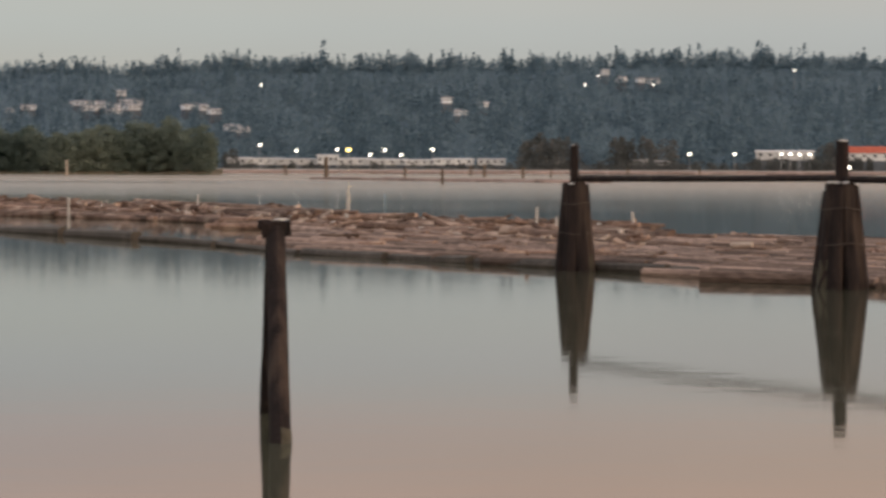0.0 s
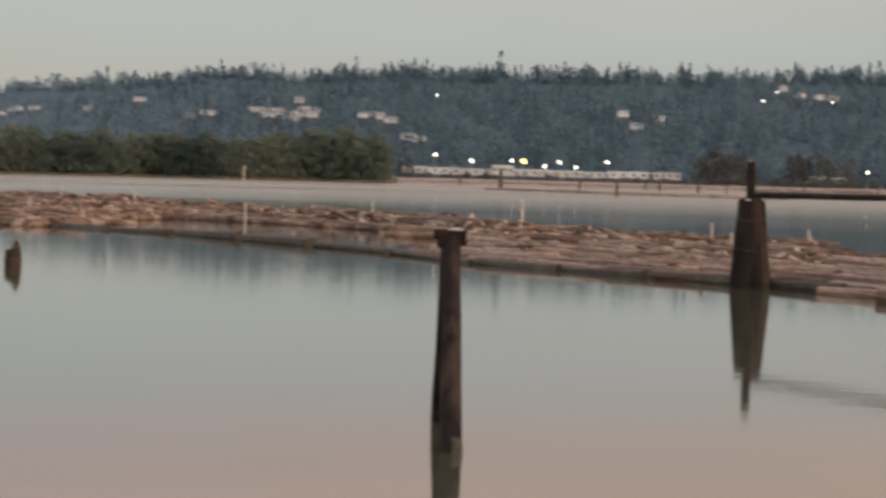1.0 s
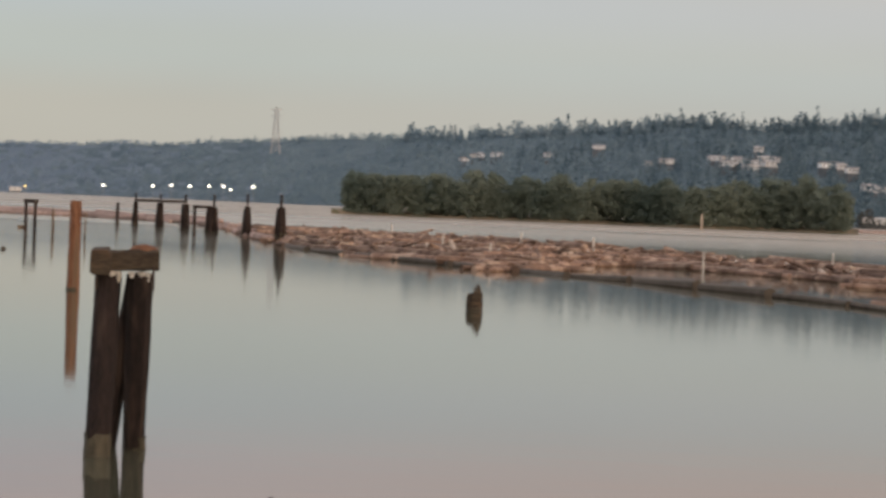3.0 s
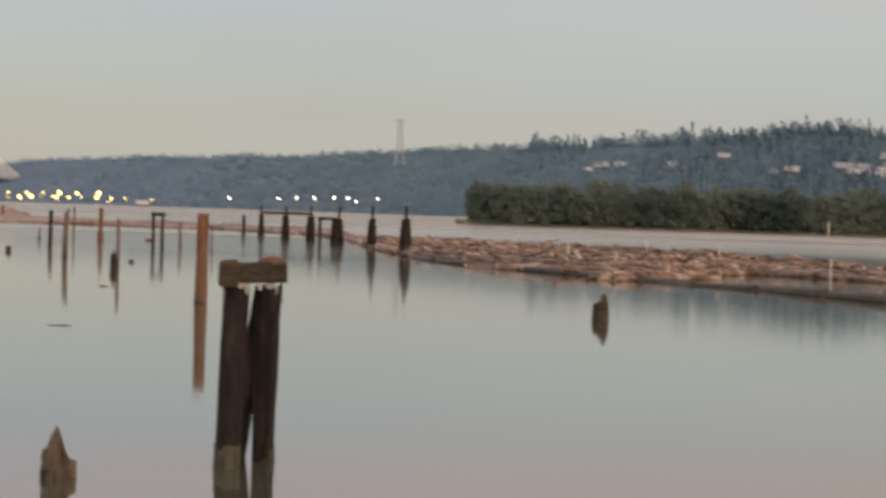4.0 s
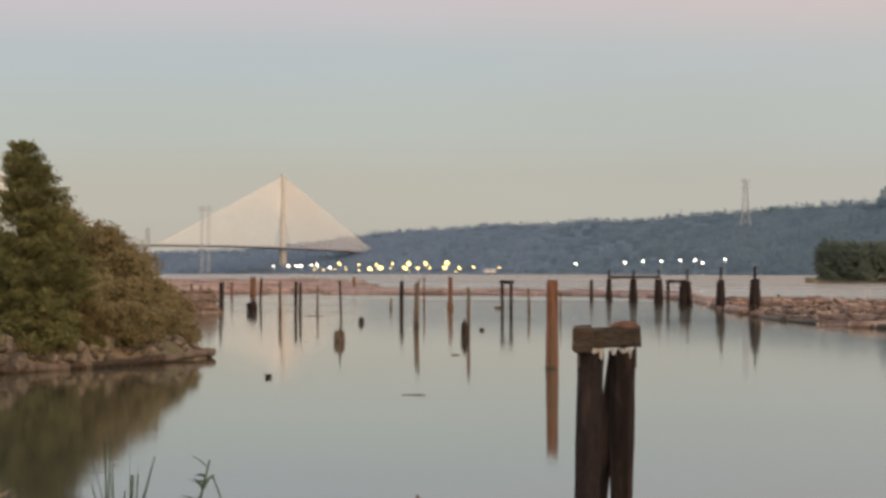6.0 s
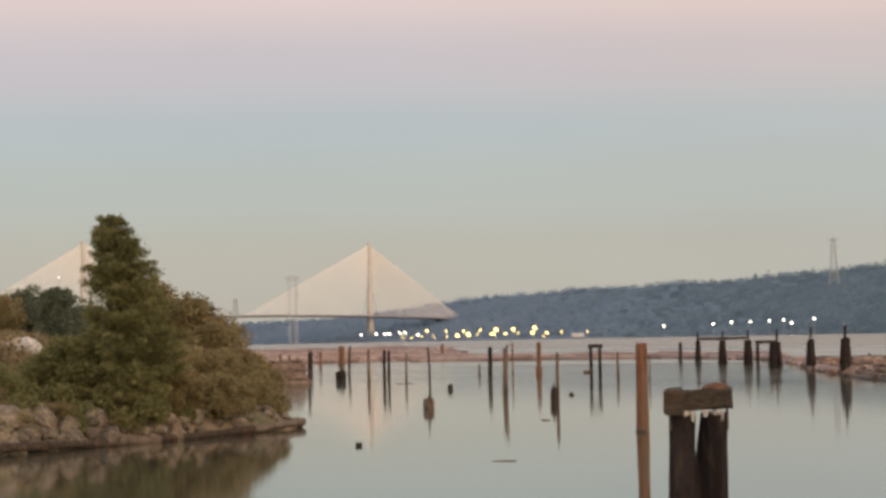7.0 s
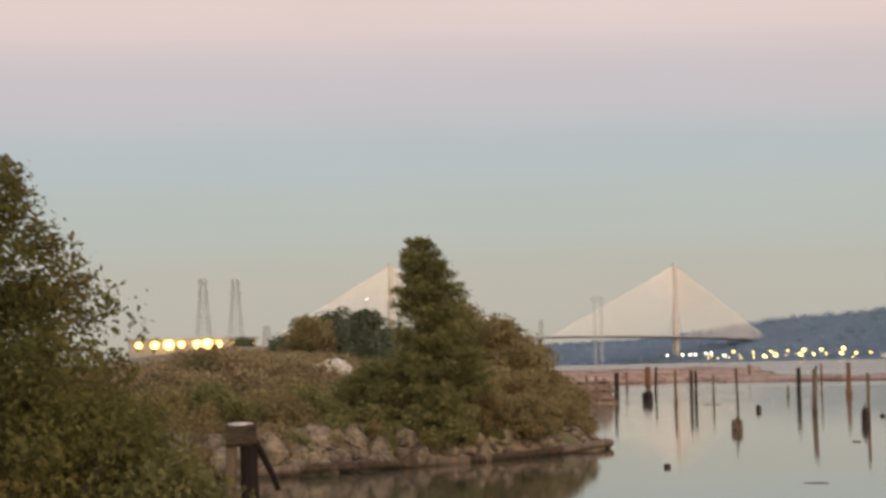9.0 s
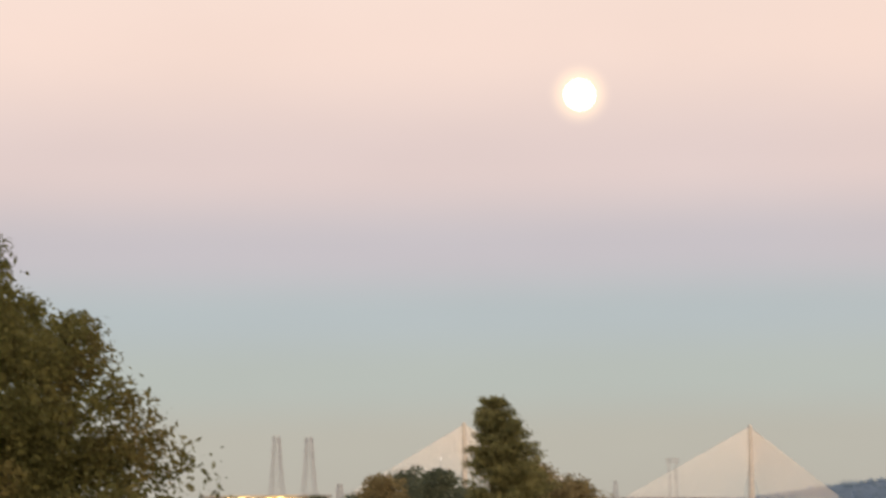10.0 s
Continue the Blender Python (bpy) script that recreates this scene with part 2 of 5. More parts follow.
# calm near the bank, ruffled by wind in long streaks far out
stretch = nt.nodes.new("ShaderNodeMapping")
stretch.inputs["Rotation"].default_value = (0, 0, radians(-20))
stretch.inputs["Scale"].default_value = (0.0025, 0.012, 1)
nt.links.new(geo.outputs["Position"], stretch.inputs["Vector"])
streak = rock_noise(nt, stretch.outputs[0], 1.0, 3)
length = nt.nodes.new("ShaderNodeVectorMath")
length.operation = "LENGTH"
nt.links.new(geo.outputs["Position"], length.inputs[0])
zone = nt.nodes.new("ShaderNodeMapRange")
zone.inputs["From Min"].default_value, zone.inputs["From Max"].default_value = 110, 620
nt.links.new(length.outputs["Value"], zone.inputs["Value"])
ruff = nt.nodes.new("ShaderNodeMath")
ruff.operation = "MULTIPLY"
sm = nt.nodes.new("ShaderNodeMapRange")
sm.inputs["From Min"].default_value, sm.inputs["From Max"].default_value = 0.3, 0.5
nt.links.new(streak.outputs[0], sm.inputs["Value"])
nt.links.new(zone.outputs[0], ruff.inputs[0])
nt.links.new(sm.outputs[0], ruff.inputs[1])
rg = nt.nodes.new("ShaderNodeMapRange")
rg.inputs["To Min"].default_value, rg.inputs["To Max"].default_value = 0.043, 0.32
nt.links.new(ruff.outputs[0], rg.inputs["Value"])
nt.links.new(rg.outputs[0], wb.inputs["Roughness"])
wave = nt.nodes.new("ShaderNodeMapping")
wave.inputs["Scale"].default_value = (0.5, 1.7, 1)
nt.links.new(geo.outputs["Position"], wave.inputs["Vector"])
rip = rock_noise(nt, wave.outputs[0], 0.9, 4)
wbp = nt.nodes.new("ShaderNodeBump")
wbp.inputs["Strength"].default_value, wbp.inputs["Distance"].default_value = 0.16, 0.02
nt.links.new(rip.outputs[0], wbp.inputs["Height"])
nt.links.new(wbp.outputs[0], wb.inputs["Normal"])
bm = bmesh.new()
bmesh.ops.create_circle(bm, cap_ends=True, cap_tris=True, segments=96, radius=4950)
water = tagged(part("water", bm, wm), "calm grey river water at dusk, ruffled far out", "water", kind="structure")

# ---- leaves ----
def leaf_cards(pts, size, rng, aspect=0.55, droop=0.3):
    """Many small folded leaves at the given points: vertices and faces."""
    n = len(pts)
    d = rng.normal(size=(n, 3))
    d[:, 2] -= droop
    d /= np.linalg.norm(d, axis=1)[:, None]
    s = np.cross(d, rng.normal(size=(n, 3)))
    s /= np.linalg.norm(s, axis=1)[:, None] + 1e-9
    nn = np.cross(d, s)
    L = size * rng.uniform(0.6, 1.35, (n, 1))
    w = L * aspect
    a, b = pts - d * L * 0.5, pts + d * L * 0.5
    c, e = pts + s * w * 0.5 + nn * L * 0.08, pts - s * w * 0.5 + nn * L * 0.08
    V = np.stack([a, c, b, e], 1).reshape(-1, 3)
    i = np.arange(n)[:, None] * 4
    F = np.concatenate([i + np.array([[0, 1, 2]]), i + np.array([[0, 2, 3]])], 1).reshape(-1, 3)
    return V, F


def mesh_np(name, V, F, mat, parent=None):
    me = bpy.data.meshes.new(name)
    me.vertices.add(len(V))
    me.vertices.foreach_set("co", np.asarray(V, dtype=np.float32).ravel())
    me.loops.add(len(F) * 3)
    me.loops.foreach_set("vertex_index", np.asarray(F, dtype=np.int32).ravel())
    me.polygons.add(len(F))
    me.polygons.foreach_set("loop_start", np.arange(0, len(F) * 3, 3, dtype=np.int32))
    me.update(calc_edges=True)
    me.validate()
    me.materials.append(mat)
    ob = new(name, me)
    if parent:
        ob.parent = parent
    return ob


def clump_points(rng, centres, radii, n):
    """Points thrown into balls, denser towards their rims."""
    k = rng.integers(0, len(centres), n)
    v = rng.normal(size=(n, 3))
    v /= np.linalg.norm(v, axis=1)[:, None]
    r = radii[k][:, None] * rng.uniform(0.25, 1.0, (n, 1)) ** 0.6
    return centres[k] + v * r * np.array([1, 1, 0.85])


# ---- far hills ----
RIDGE = [(-14, 2.5), (-10, 2.5), (-6, 2.58), (-2.4, 2.5), (2, 2.46), (5, 2.46), (7, 2.33), (8.8, 2.36), (10, 2.22), (12.2, 2.03), (15, 1.8), (17, 1.68), (19, 1.52), (22, 1.3), (24.5, 1.19), (26, 1.14), (27.9, 0.98), (29.4, 0.77), (31, 0.58), (34, 0.48), (39, 0.4)]
RIDGE_D = [(-14, 2300), (8, 2400), (15, 2900), (20, 3500), (28, 4300), (33, 4500), (39, 4500)]
SHORE_D = [(-14, 1500), (5, 1600), (12, 1900), (18, 2300), (24, 3300), (33, 4080), (39, 4150)]


def hill_z(az, u, tree):
    """Ground height on the far slope: u = 0 at the shore, 1 on the ridge, for woods of that height."""
    d1 = lerp(RIDGE_D, az)
    top = max(6.0, EYE + d1 * math.tan(radians(lerp(RIDGE, az))) - tree)
    prof = u ** 1.25 if u < 1 else 1 - 0.25 * (u - 1)
    return 1.5 + (top - 1.5) * prof + 3.0 * noise.noise((az * 0.9, u * 5, 2)) * min(1, u * 3)


def hill_at(az, u, tree=15.0):
    d0, d1 = lerp(SHORE_D, az), lerp(RIDGE_D, az)
    return polar(az, d0 + (d1 - d0) * u, hill_z(az, u, tree))


US = np.linspace(-0.02, 1.15, 22)
AZS = np.arange(-15, 38.01, 0.2)
verts, faces = [], []
for az in AZS:
    for u in US:
        v = hill_at(az, max(u, 0.0), 9.0 if az < 17 else 6.0)
        if u < 0:
            v.z = -1.0
        verts.append(v)
nu = len(US)
for i in range(len(AZS) - 1):
    for j in range(nu - 1):
        faces.append((i * nu + j, i * nu + j + 1, (i + 1) * nu + j + 1, (i + 1) * nu + j))
hill = tagged(pydata("hill", verts, faces, FOREST, smooth=True), "long wooded hill across the river, lower upriver and painted hazier there", "hill", kind="structure")
# the slope takes the same hazed colours, mixed at random between the steps
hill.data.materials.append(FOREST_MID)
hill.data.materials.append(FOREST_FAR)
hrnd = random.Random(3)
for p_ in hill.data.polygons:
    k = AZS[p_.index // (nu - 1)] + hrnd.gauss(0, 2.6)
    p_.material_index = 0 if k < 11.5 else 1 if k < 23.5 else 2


ICO_V, ICO_F = [], []
_b = bmesh.new()
bmesh.ops.create_icosphere(_b, subdivisions=1, radius=1)
_b.verts.index_update()
ICO_V = [v.co.copy() for v in _b.verts]
ICO_F = [tuple(v.index for v in f.verts) for f in _b.faces]
_b.free()


def broadleaf(V, F, at, h, w, rnd, clumps=5):
    """A far broadleaf crown: uneven clumps."""
    x, y, z = at
    for k in range(clumps):
        a, q = rnd.random() * 6.3, rnd.random()
        cx, cy, cz = x + w * 0.6 * q * math.cos(a), y + w * 0.6 * q * math.sin(a), z + h * (0.35 + 0.5 * rnd.random() * (1 - 0.5 * q))
        r = w * rnd.uniform(0.35, 0.62)
        b = len(V)
        for v in ICO_V:
            k2 = r * rnd.uniform(0.7, 1.2)
            V.append((cx + v.x * k2, cy + v.y * k2, cz + v.z * k2 * 0.9))
        F.extend([(b + i, b + j, b + l) for i, j, l in ICO_F])


# woods over the slope: crowns of many leafy sprays, spired or round, hazier in colour upriver
rnd = random.Random(4)
rng = np.random.default_rng(4)
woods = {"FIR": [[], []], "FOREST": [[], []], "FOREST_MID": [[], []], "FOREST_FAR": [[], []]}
for i in range(9800):
    az = rnd.uniform(-13.5, 37.5)
    ridge = i < 2200
    u = rnd.uniform(0.96, 1.03) if ridge else rnd.random() ** 0.8 * 1.02
    near = az < 16
    hh = rnd.uniform(13, 24) if near else rnd.uniform(8, 15)
    if ridge and near:
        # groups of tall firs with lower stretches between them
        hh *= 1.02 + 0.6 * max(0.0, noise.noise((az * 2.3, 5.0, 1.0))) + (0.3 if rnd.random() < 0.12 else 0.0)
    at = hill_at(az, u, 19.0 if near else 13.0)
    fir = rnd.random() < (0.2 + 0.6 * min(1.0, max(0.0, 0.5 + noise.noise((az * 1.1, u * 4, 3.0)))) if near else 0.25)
    thick = min(1.0, max(0.0, 0.5 + 1.1 * noise.noise((az * 1.6, u * 7, 8.0))))
    n = (88 if ridge else 76 if fir else int(26 + 44 * thick)) if near else int(20 + 28 * thick)
    z = rng.uniform(0.02, 1.0, n) ** (1.25 if fir else 0.9)
    wide = hh * ((0.24 if near else 0.34) if fir else (0.33 if near else 0.6))
    prof = wide * ((1.03 - z) ** 0.75 if fir else np.sqrt(np.clip(1.03 - z ** 2.2, 0.0, 1.0)))
    prof = prof * np.sqrt(rng.uniform(0.05, 1.0, n)) * rng.uniform(0.8, 1.15, n)
    a = rng.uniform(0, 2 * np.pi, n)
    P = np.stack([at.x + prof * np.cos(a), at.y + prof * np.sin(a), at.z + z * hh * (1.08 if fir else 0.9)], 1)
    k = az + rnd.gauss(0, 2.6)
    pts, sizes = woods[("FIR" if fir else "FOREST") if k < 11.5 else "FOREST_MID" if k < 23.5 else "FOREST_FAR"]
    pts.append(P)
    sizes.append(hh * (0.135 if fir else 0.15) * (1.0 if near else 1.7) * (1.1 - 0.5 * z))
for key, mat, words in (("FOREST", FOREST, "broadleaf woods on the far hill, blued by painted haze"), ("FIR", FIR, "dark firs among the woods on the far hill, blued by painted haze"), ("FOREST_MID", FOREST_MID, "woods on the hill upriver, blue-grey with painted haze"), ("FOREST_FAR", FOREST_FAR, "woods on the most distant ridge, pale blue-grey with painted haze")):
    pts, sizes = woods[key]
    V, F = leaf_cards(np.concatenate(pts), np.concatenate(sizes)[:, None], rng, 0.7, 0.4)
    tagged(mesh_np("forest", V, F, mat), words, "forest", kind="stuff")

# trees and brush along the far shore, before the sheds
pts, sizes = [], []
for az0, az1, count, h0, h1 in ((-1.9, -3.2, 16, 14, 24), (-4.0, -5.5, 18, 12, 22), (-8.8, -9.5, 8, 14, 20), (5.2, 4.9, 6, 8, 14), (-12, -2, 150, 2.5, 5.5), (-2, 5.2, 90, 2.0, 4.2), (-7.2, -9.0, 40, 5.5, 8.0), (-9.6, -11.2, 34, 5.5, 8.0), (6, 12, 50, 6, 12)):
    for _ in range(count):
        az = rnd.uniform(az0, az1)
        d = lerp(SHORE_D, az) - (rnd.uniform(45, 60) if h1 < 6 else rnd.uniform(118, 130) if h1 == 8.0 else rnd.uniform(10, 40))
        at, h, w = polar(az, d, -0.6), rnd.uniform(h0, h1) + 0.6, rnd.uniform(h0, h1) * (0.32 if h1 > 6 else 1.0)
        n = 150 if h1 > 8 else 60
        z = rng.uniform(0.0, 1.0, n)
        q = w * np.sqrt(np.clip(1.04 - z ** 2.0, 0, 1) * rng.uniform(0.02, 1.0, n)) * rng.uniform(0.7, 1.2, n)
        a = rng.uniform(0, 2 * np.pi, n)
        pts.append(np.stack([at.x + q * np.cos(a), at.y + q * np.sin(a), at.z + z * h], 1))
        sizes.append(np.full(n, 0.8 + 0.07 * h))
# leaf olive drawn towards blue-grey, so the colour itself holds the haze
SHORE_LEAF = surface("hazed_shore_leaves", (0.115, 0.125, 0.12), (0.185, 0.19, 0.178), 0.03, 0.95, 0.0, island=0.1, spec=0.05, leaf=0.4)
V, F = leaf_cards(np.concatenate(pts), np.concatenate(sizes)[:, None], rng, 0.7, 0.3)
tagged(mesh_np("shore_trees", V, F, SHORE_LEAF), "olive trees and brush along the far shore, dulled by painted haze", "trees", kind="stuff")

# ---- wooded island in the river ----
ISLE_TOP = [(5.3, 0.45), (5.8, 0.9), (6.7, 0.98), (8, 0.9), (8.9, 0.7), (10.7, 0.8), (12, 0.72), (14, 0.8), (16, 0.74), (17, 0.76), (17.45, 0.6)]
verts, faces = [], []
for i in range(61):
    az = 5.25 + 12.5 * i / 60
    e = min(1, (az - 5.25) / 0.5, (17.75 - az) / 0.5)
    for dd, z in ((-0, -0.4), (12, 0.9), (45, 1.6), (90 * e + 10, -0.5)):
        verts.append(polar(az, 735 + 20 * noise.noise((az * 0.5, 0, 3)) + dd * max(e, 0.1), z))
for i in range(60):
    for j in range(3):
        faces.append((i * 4 + j, i * 4 + j + 1, i * 4 + j + 5, i * 4 + j + 4))
tagged(pydata("island_ground", verts, faces, SOIL, smooth=True), "low muddy island shore under the trees", "island", kind="structure")
V, F = [], []
for i in range(1000):
    az = rnd.uniform(5.4, 17.42)
    row = rnd.random()
    d = 748 + 20 * noise.noise((az * 0.5, 0, 3)) + row * 55
    top = (EYE + d * math.tan(radians(lerp(ISLE_TOP, az)))) * (0.94 + 0.3 * noise.noise((az * 2.4, 1.0, 6.0)))
    hh = top * rnd.uniform(0.7, 1.17)
    broadleaf(V, F, polar(az, d + 4, 0.3), hh * 0.86, hh * rnd.uniform(0.15, 0.25), rnd, 6)
tagged(pydata("island_trees", V, F, ISLE, smooth=True), "dense olive-green broadleaf trees along the island, greyed by painted haze", "trees", kind="stuff")
# ---- timber piles in the water ----
def sight(az, el, d):
    """The place d metres off towards that bearing and height angle."""
    return polar(az, d, EYE + d * math.tan(radians(el)))


def pile_part(ob, name, base, top, r0, r1, mat, seed, ragged=0.12, hook=0.012, sides=12, rings=9, band=0.0):
    """A pile with, where band is given, the pale wet band that the tide leaves on it."""
    p_ = part(name, trunk(bmesh.new(), base, top, r0, r1, sides, rings, 0.09, seed, ragged, hook), mat, ob)
    if band:
        base, top = Vector(base), Vector(top)
        u0, u1 = (-0.1 - base.z) / (top.z - base.z), (band - base.z) / (top.z - base.z)
        part("tide_band", trunk(bmesh.new(), base.lerp(top, u0), base.lerp(top, u1), (r0 + (r1 - r0) * u0) * 1.05, (r0 + (r1 - r0) * u1) * 1.03, sides, 3, 0.09, seed, min(0.25, band * 0.6)), ALGAE, p_, "pale slimy tide band")
    return p_


def lime(ob, at, r, seed=1, z=0.05):
    bm = bmesh.new()
    bmesh.ops.create_icosphere(bm, subdivisions=2, radius=1)
    rr = random.Random(seed)
    for v in bm.verts:
        k = 1 + rr.uniform(-0.25, 0.25)
        v.co = Vector(at) + Vector((v.co.x * r * k, v.co.y * r * k, v.co.z * z))
    part("lime_patch", bm, GUANO, ob, "white bird lime")


def wire_band(ob, x, y, z, rx, ry, seed=0):
    """A slack steel wire lashed round a cluster."""
    bm = bmesh.new()
    n, t_ = 28, 0.013
    rings = []
    for i in range(n):
        a = 2 * math.pi * i / n
        c = Vector((x + rx * math.cos(a), y + ry * math.sin(a), z + 0.03 * math.sin(a * 3 + seed)))
        o = Vector((math.cos(a), math.sin(a), 0))
        rings.append([bm.verts.new(c + o * t_ * math.cos(b) + Vector((0, 0, t_ * 1.6 * math.sin(b)))) for b in (0, 1.57, 3.14, 4.71)])
    for i in range(n):
        p0, p1 = rings[i], rings[(i + 1) % n]
        for s in range(4):
            bm.faces.new((p0[s], p1[s], p1[(s + 1) % 4], p0[(s + 1) % 4]))
    part("wire_lashing", bm, WIRE, ob, "rusty wire lashing")


WIRE = surface("rusty_wire", (0.05, 0.038, 0.032), (0.12, 0.095, 0.08), 6, 0.6, 0.2, metal=0.5)


def dolphin(az, d, top, wide, head, king, seed, label, lashings=2, king_dx=0.0, count=6, king_w=0.27):
    """A cluster of leaning piles lashed round a taller king pile."""
    ob = thing("dolphin", polar(az, d), label, "dolphin", "mooring dolphins", turn=az)
    rr = random.Random(seed)
    r = min(0.235, wide * 0.18)
    for k in range(count):
        a = 2 * math.pi * (k + 0.5) / count + rr.uniform(-.1, .1)
        x0, x1 = math.cos(a) * (wide / 2 - r), math.cos(a) * (head / 2 - r * 0.85)
        y0, y1 = math.sin(a) * (wide / 2 - r), math.sin(a) * (head / 2 - r * 0.85)
        t_ = top - rr.uniform(0.0, 0.14) - (0.12 if math.sin(a) > 0 else 0)
        pile_part(ob, "shaft", (x0 * 1.35, y0 * 1.35, -1.6), (x1, y1, t_), r * 1.12, r * 0.84, PILE, seed * 10 + k, 0.08, 0.012, band=rr.choice((0, 0, 0.2, 0.9)))
        if rr.random() < 0.4:
            lime(ob, (x1, y1, t_), r * 0.8, k)
    if king:
        pile_part(ob, "king_post", (king_dx * 0.5, 0, -1.5), (king_dx, 0, king), king_w * 0.66, king_w * 0.42, PILE, seed + 77, 0.1, 0.02)
        lime(ob, (king_dx, 0, king - 0.05), king_w * 0.36, seed)
    for k in range(lashings):
        u = 0.42 + 0.33 * k
        w_ = wide + (head - wide) * u
        wire_band(ob, 0, 0, top * u, w_ / 2 + 0.02, w_ / 2 + 0.02, seed + k)
    return ob


dolphin(-3.14, 79.3, 2.95, 1.36, 0.88, 4.15, 3, "dark lashed pile dolphin with taller king pile beside the log boom", king_dx=-0.06, count=8, king_w=0.29)
dolphin(-9.36, 69.3, 3.02, 1.6, 1.0, 4.22, 5, "stout dark pile dolphin streaked pale, standing at the boom's edge", king_dx=0.02, count=9, king_w=0.40)
for az, d, top, wide, head, king, kd in [(18.92, 197.2, 2.98, 1.15, 0.8, 4.0, -0.05), (19.73, 220, 2.86, 1.0, 0.68, 3.95, 0.0), (20.55, 249, 2.62, 1.45, 1.15, 3.8, 0.15),
                                         (21.19, 266.6, 2.8, 1.05, 0.85, 3.75, 0.0), (21.79, 276, 2.75, 1.1, 0.75, 3.7, 0.0), (22.37, 287, 2.75, 0.8, 0.55, 3.7, 0.0)]:
    dolphin(az, d, top, wide, head, king, int(d), "dark pile dolphin in a row along the boom", 1, kd, 5)

# the log rail laid along the two nearest dolphins and on
def rail(name, pts, r, label, mat=TIMBER):
    ob = thing(name, pts[0], label, "rail")
    o = Vector(pts[0])
    for k, (a, b) in enumerate(zip(pts, pts[1:])):
        part("rail_log", trunk(bmesh.new(), Vector(a) - o, Vector(b) - o, r, r * 0.85, 12, 10, 0.06, 9 + k, 0, 0.03), mat, ob)
    return ob


p2, p3 = polar(-3.14, 79.3), polar(-9.36, 69.3)
step = (p3 - p2).normalized()
rail("log_rail", [p2 + step * 0.2 + Vector((0, 0, 3.06)), p3 + Vector((0.05, 0, 3.12)), p3 + step * 4.5 + Vector((0, 0, 3.06))], 0.105, "long dark round log rail laid across the two dolphins", PILE)
rail("log_rail", [polar(22.37, 287, 2.88), polar(21.19, 266.6, 2.9)], 0.17, "dark log rail laid across distant dolphins")


def portal(name, az0, az1, d, top, r, label):
    ob = thing(name, polar(az0, d), label, "pile frame")
    q = polar(az1, d) - polar(az0, d)
    pile_part(ob, "post", (0, 0, -1.5), (0, 0, top), r, r * 0.85, PILE, 5)
    pile_part(ob, "post", (q.x, q.y, -1.5), (q.x, q.y, top), r, r * 0.85, PILE, 6)
    ext = q.normalized() * 0.25
    part("crossbeam", beam(bmesh.new(), Vector((0, 0, top)) - ext, Vector((q.x, q.y, top)) + ext, 0.3, 0.3, 0.012, 4), PILE, ob)
    return ob


portal("pile_portal", 24.91, 24.70, 204, 2.62, 0.15, "two dark piles joined by a crossbeam")
portal("pile_portal", 20.97, 20.62, 247, 2.5, 0.19, "dark pile and beam joined to a dolphin")

# ---- the near capped pile pair ----
ob = thing("capped_piles", polar(22.5, 33.2), "two dark tarred piles under a heavy timber cap", "pile pair", turn=22.5)
pile_part(ob, "shaft", (-0.31, -0.9, -1.4), (-0.225, 0.0, 2.40), 0.172, 0.178, PILE, 21, 0.0, 0.012, band=0.34)
pile_part(ob, "shaft", (0.215, 0.75, -1.4), (0.235, 0.0, 2.42), 0.125, 0.172, PILE, 22, 0.0, 0.012, band=0.22)
pile_part(ob, "brace_shaft", (-0.33, 1.0, -1.4), (0.16, 0.12, 2.38), 0.145, 0.12, PILE, 23, 0.0, 0.01)
part("cap_beam", beam(bmesh.new(), (-0.2, 0.02, 2.59), (0.47, 0.05, 2.62), 0.34, 0.29, 0.012, 3, 6), TIMBER, ob, "weathered cap timber with reddish worn top")
part("cap_block", beam(bmesh.new(), (-0.31, -0.42, 2.58), (-0.31, 0.32, 2.60), 0.27, 0.33, 0.01, 7, 4), TIMBER, ob, "dark squared end block")
bm = bmesh.new()
bmesh.ops.create_icosphere(bm, subdivisions=3, radius=1)
for v in bm.verts:
    v.co = Vector((0.26 + v.co.x * 0.2, 0.05 + v.co.y * 0.15, 2.74 + v.co.z * 0.09 + 0.012 * noise.noise(v.co * 4)))
part("rotten_crown", bm, PILE_RED, ob, "crumbling red-brown rotten wood")
for x, r_, h_, sd in ((-0.15, 0.085, 0.06, 1), (-0.07, 0.045, 0.13, 4), (0.11, 0.045, 0.06, 2), (0.33, 0.04, 0.11, 3), (0.24, 0.06, 0.045, 5), (-0.27, 0.05, 0.03, 6)):
    bm = trunk(bmesh.new(), (x, -0.12, 2.43 - h_), (x, -0.11, 2.45), r_ * 0.4, r_, 10, 3, 0.4, sd)
    part("lime_streak", bm, GUANO, ob, "white bird lime run down under the cap")
for x in (-0.36, 0.40):
    bm = trunk(bmesh.new(), (x, -0.17, 2.2), (x, -0.16, 2.55), 0.018, 0.018, 6, 1, 0.02, 3)
    part("drift_bolt", bm, WIRE, ob, "rusty drift bolt")

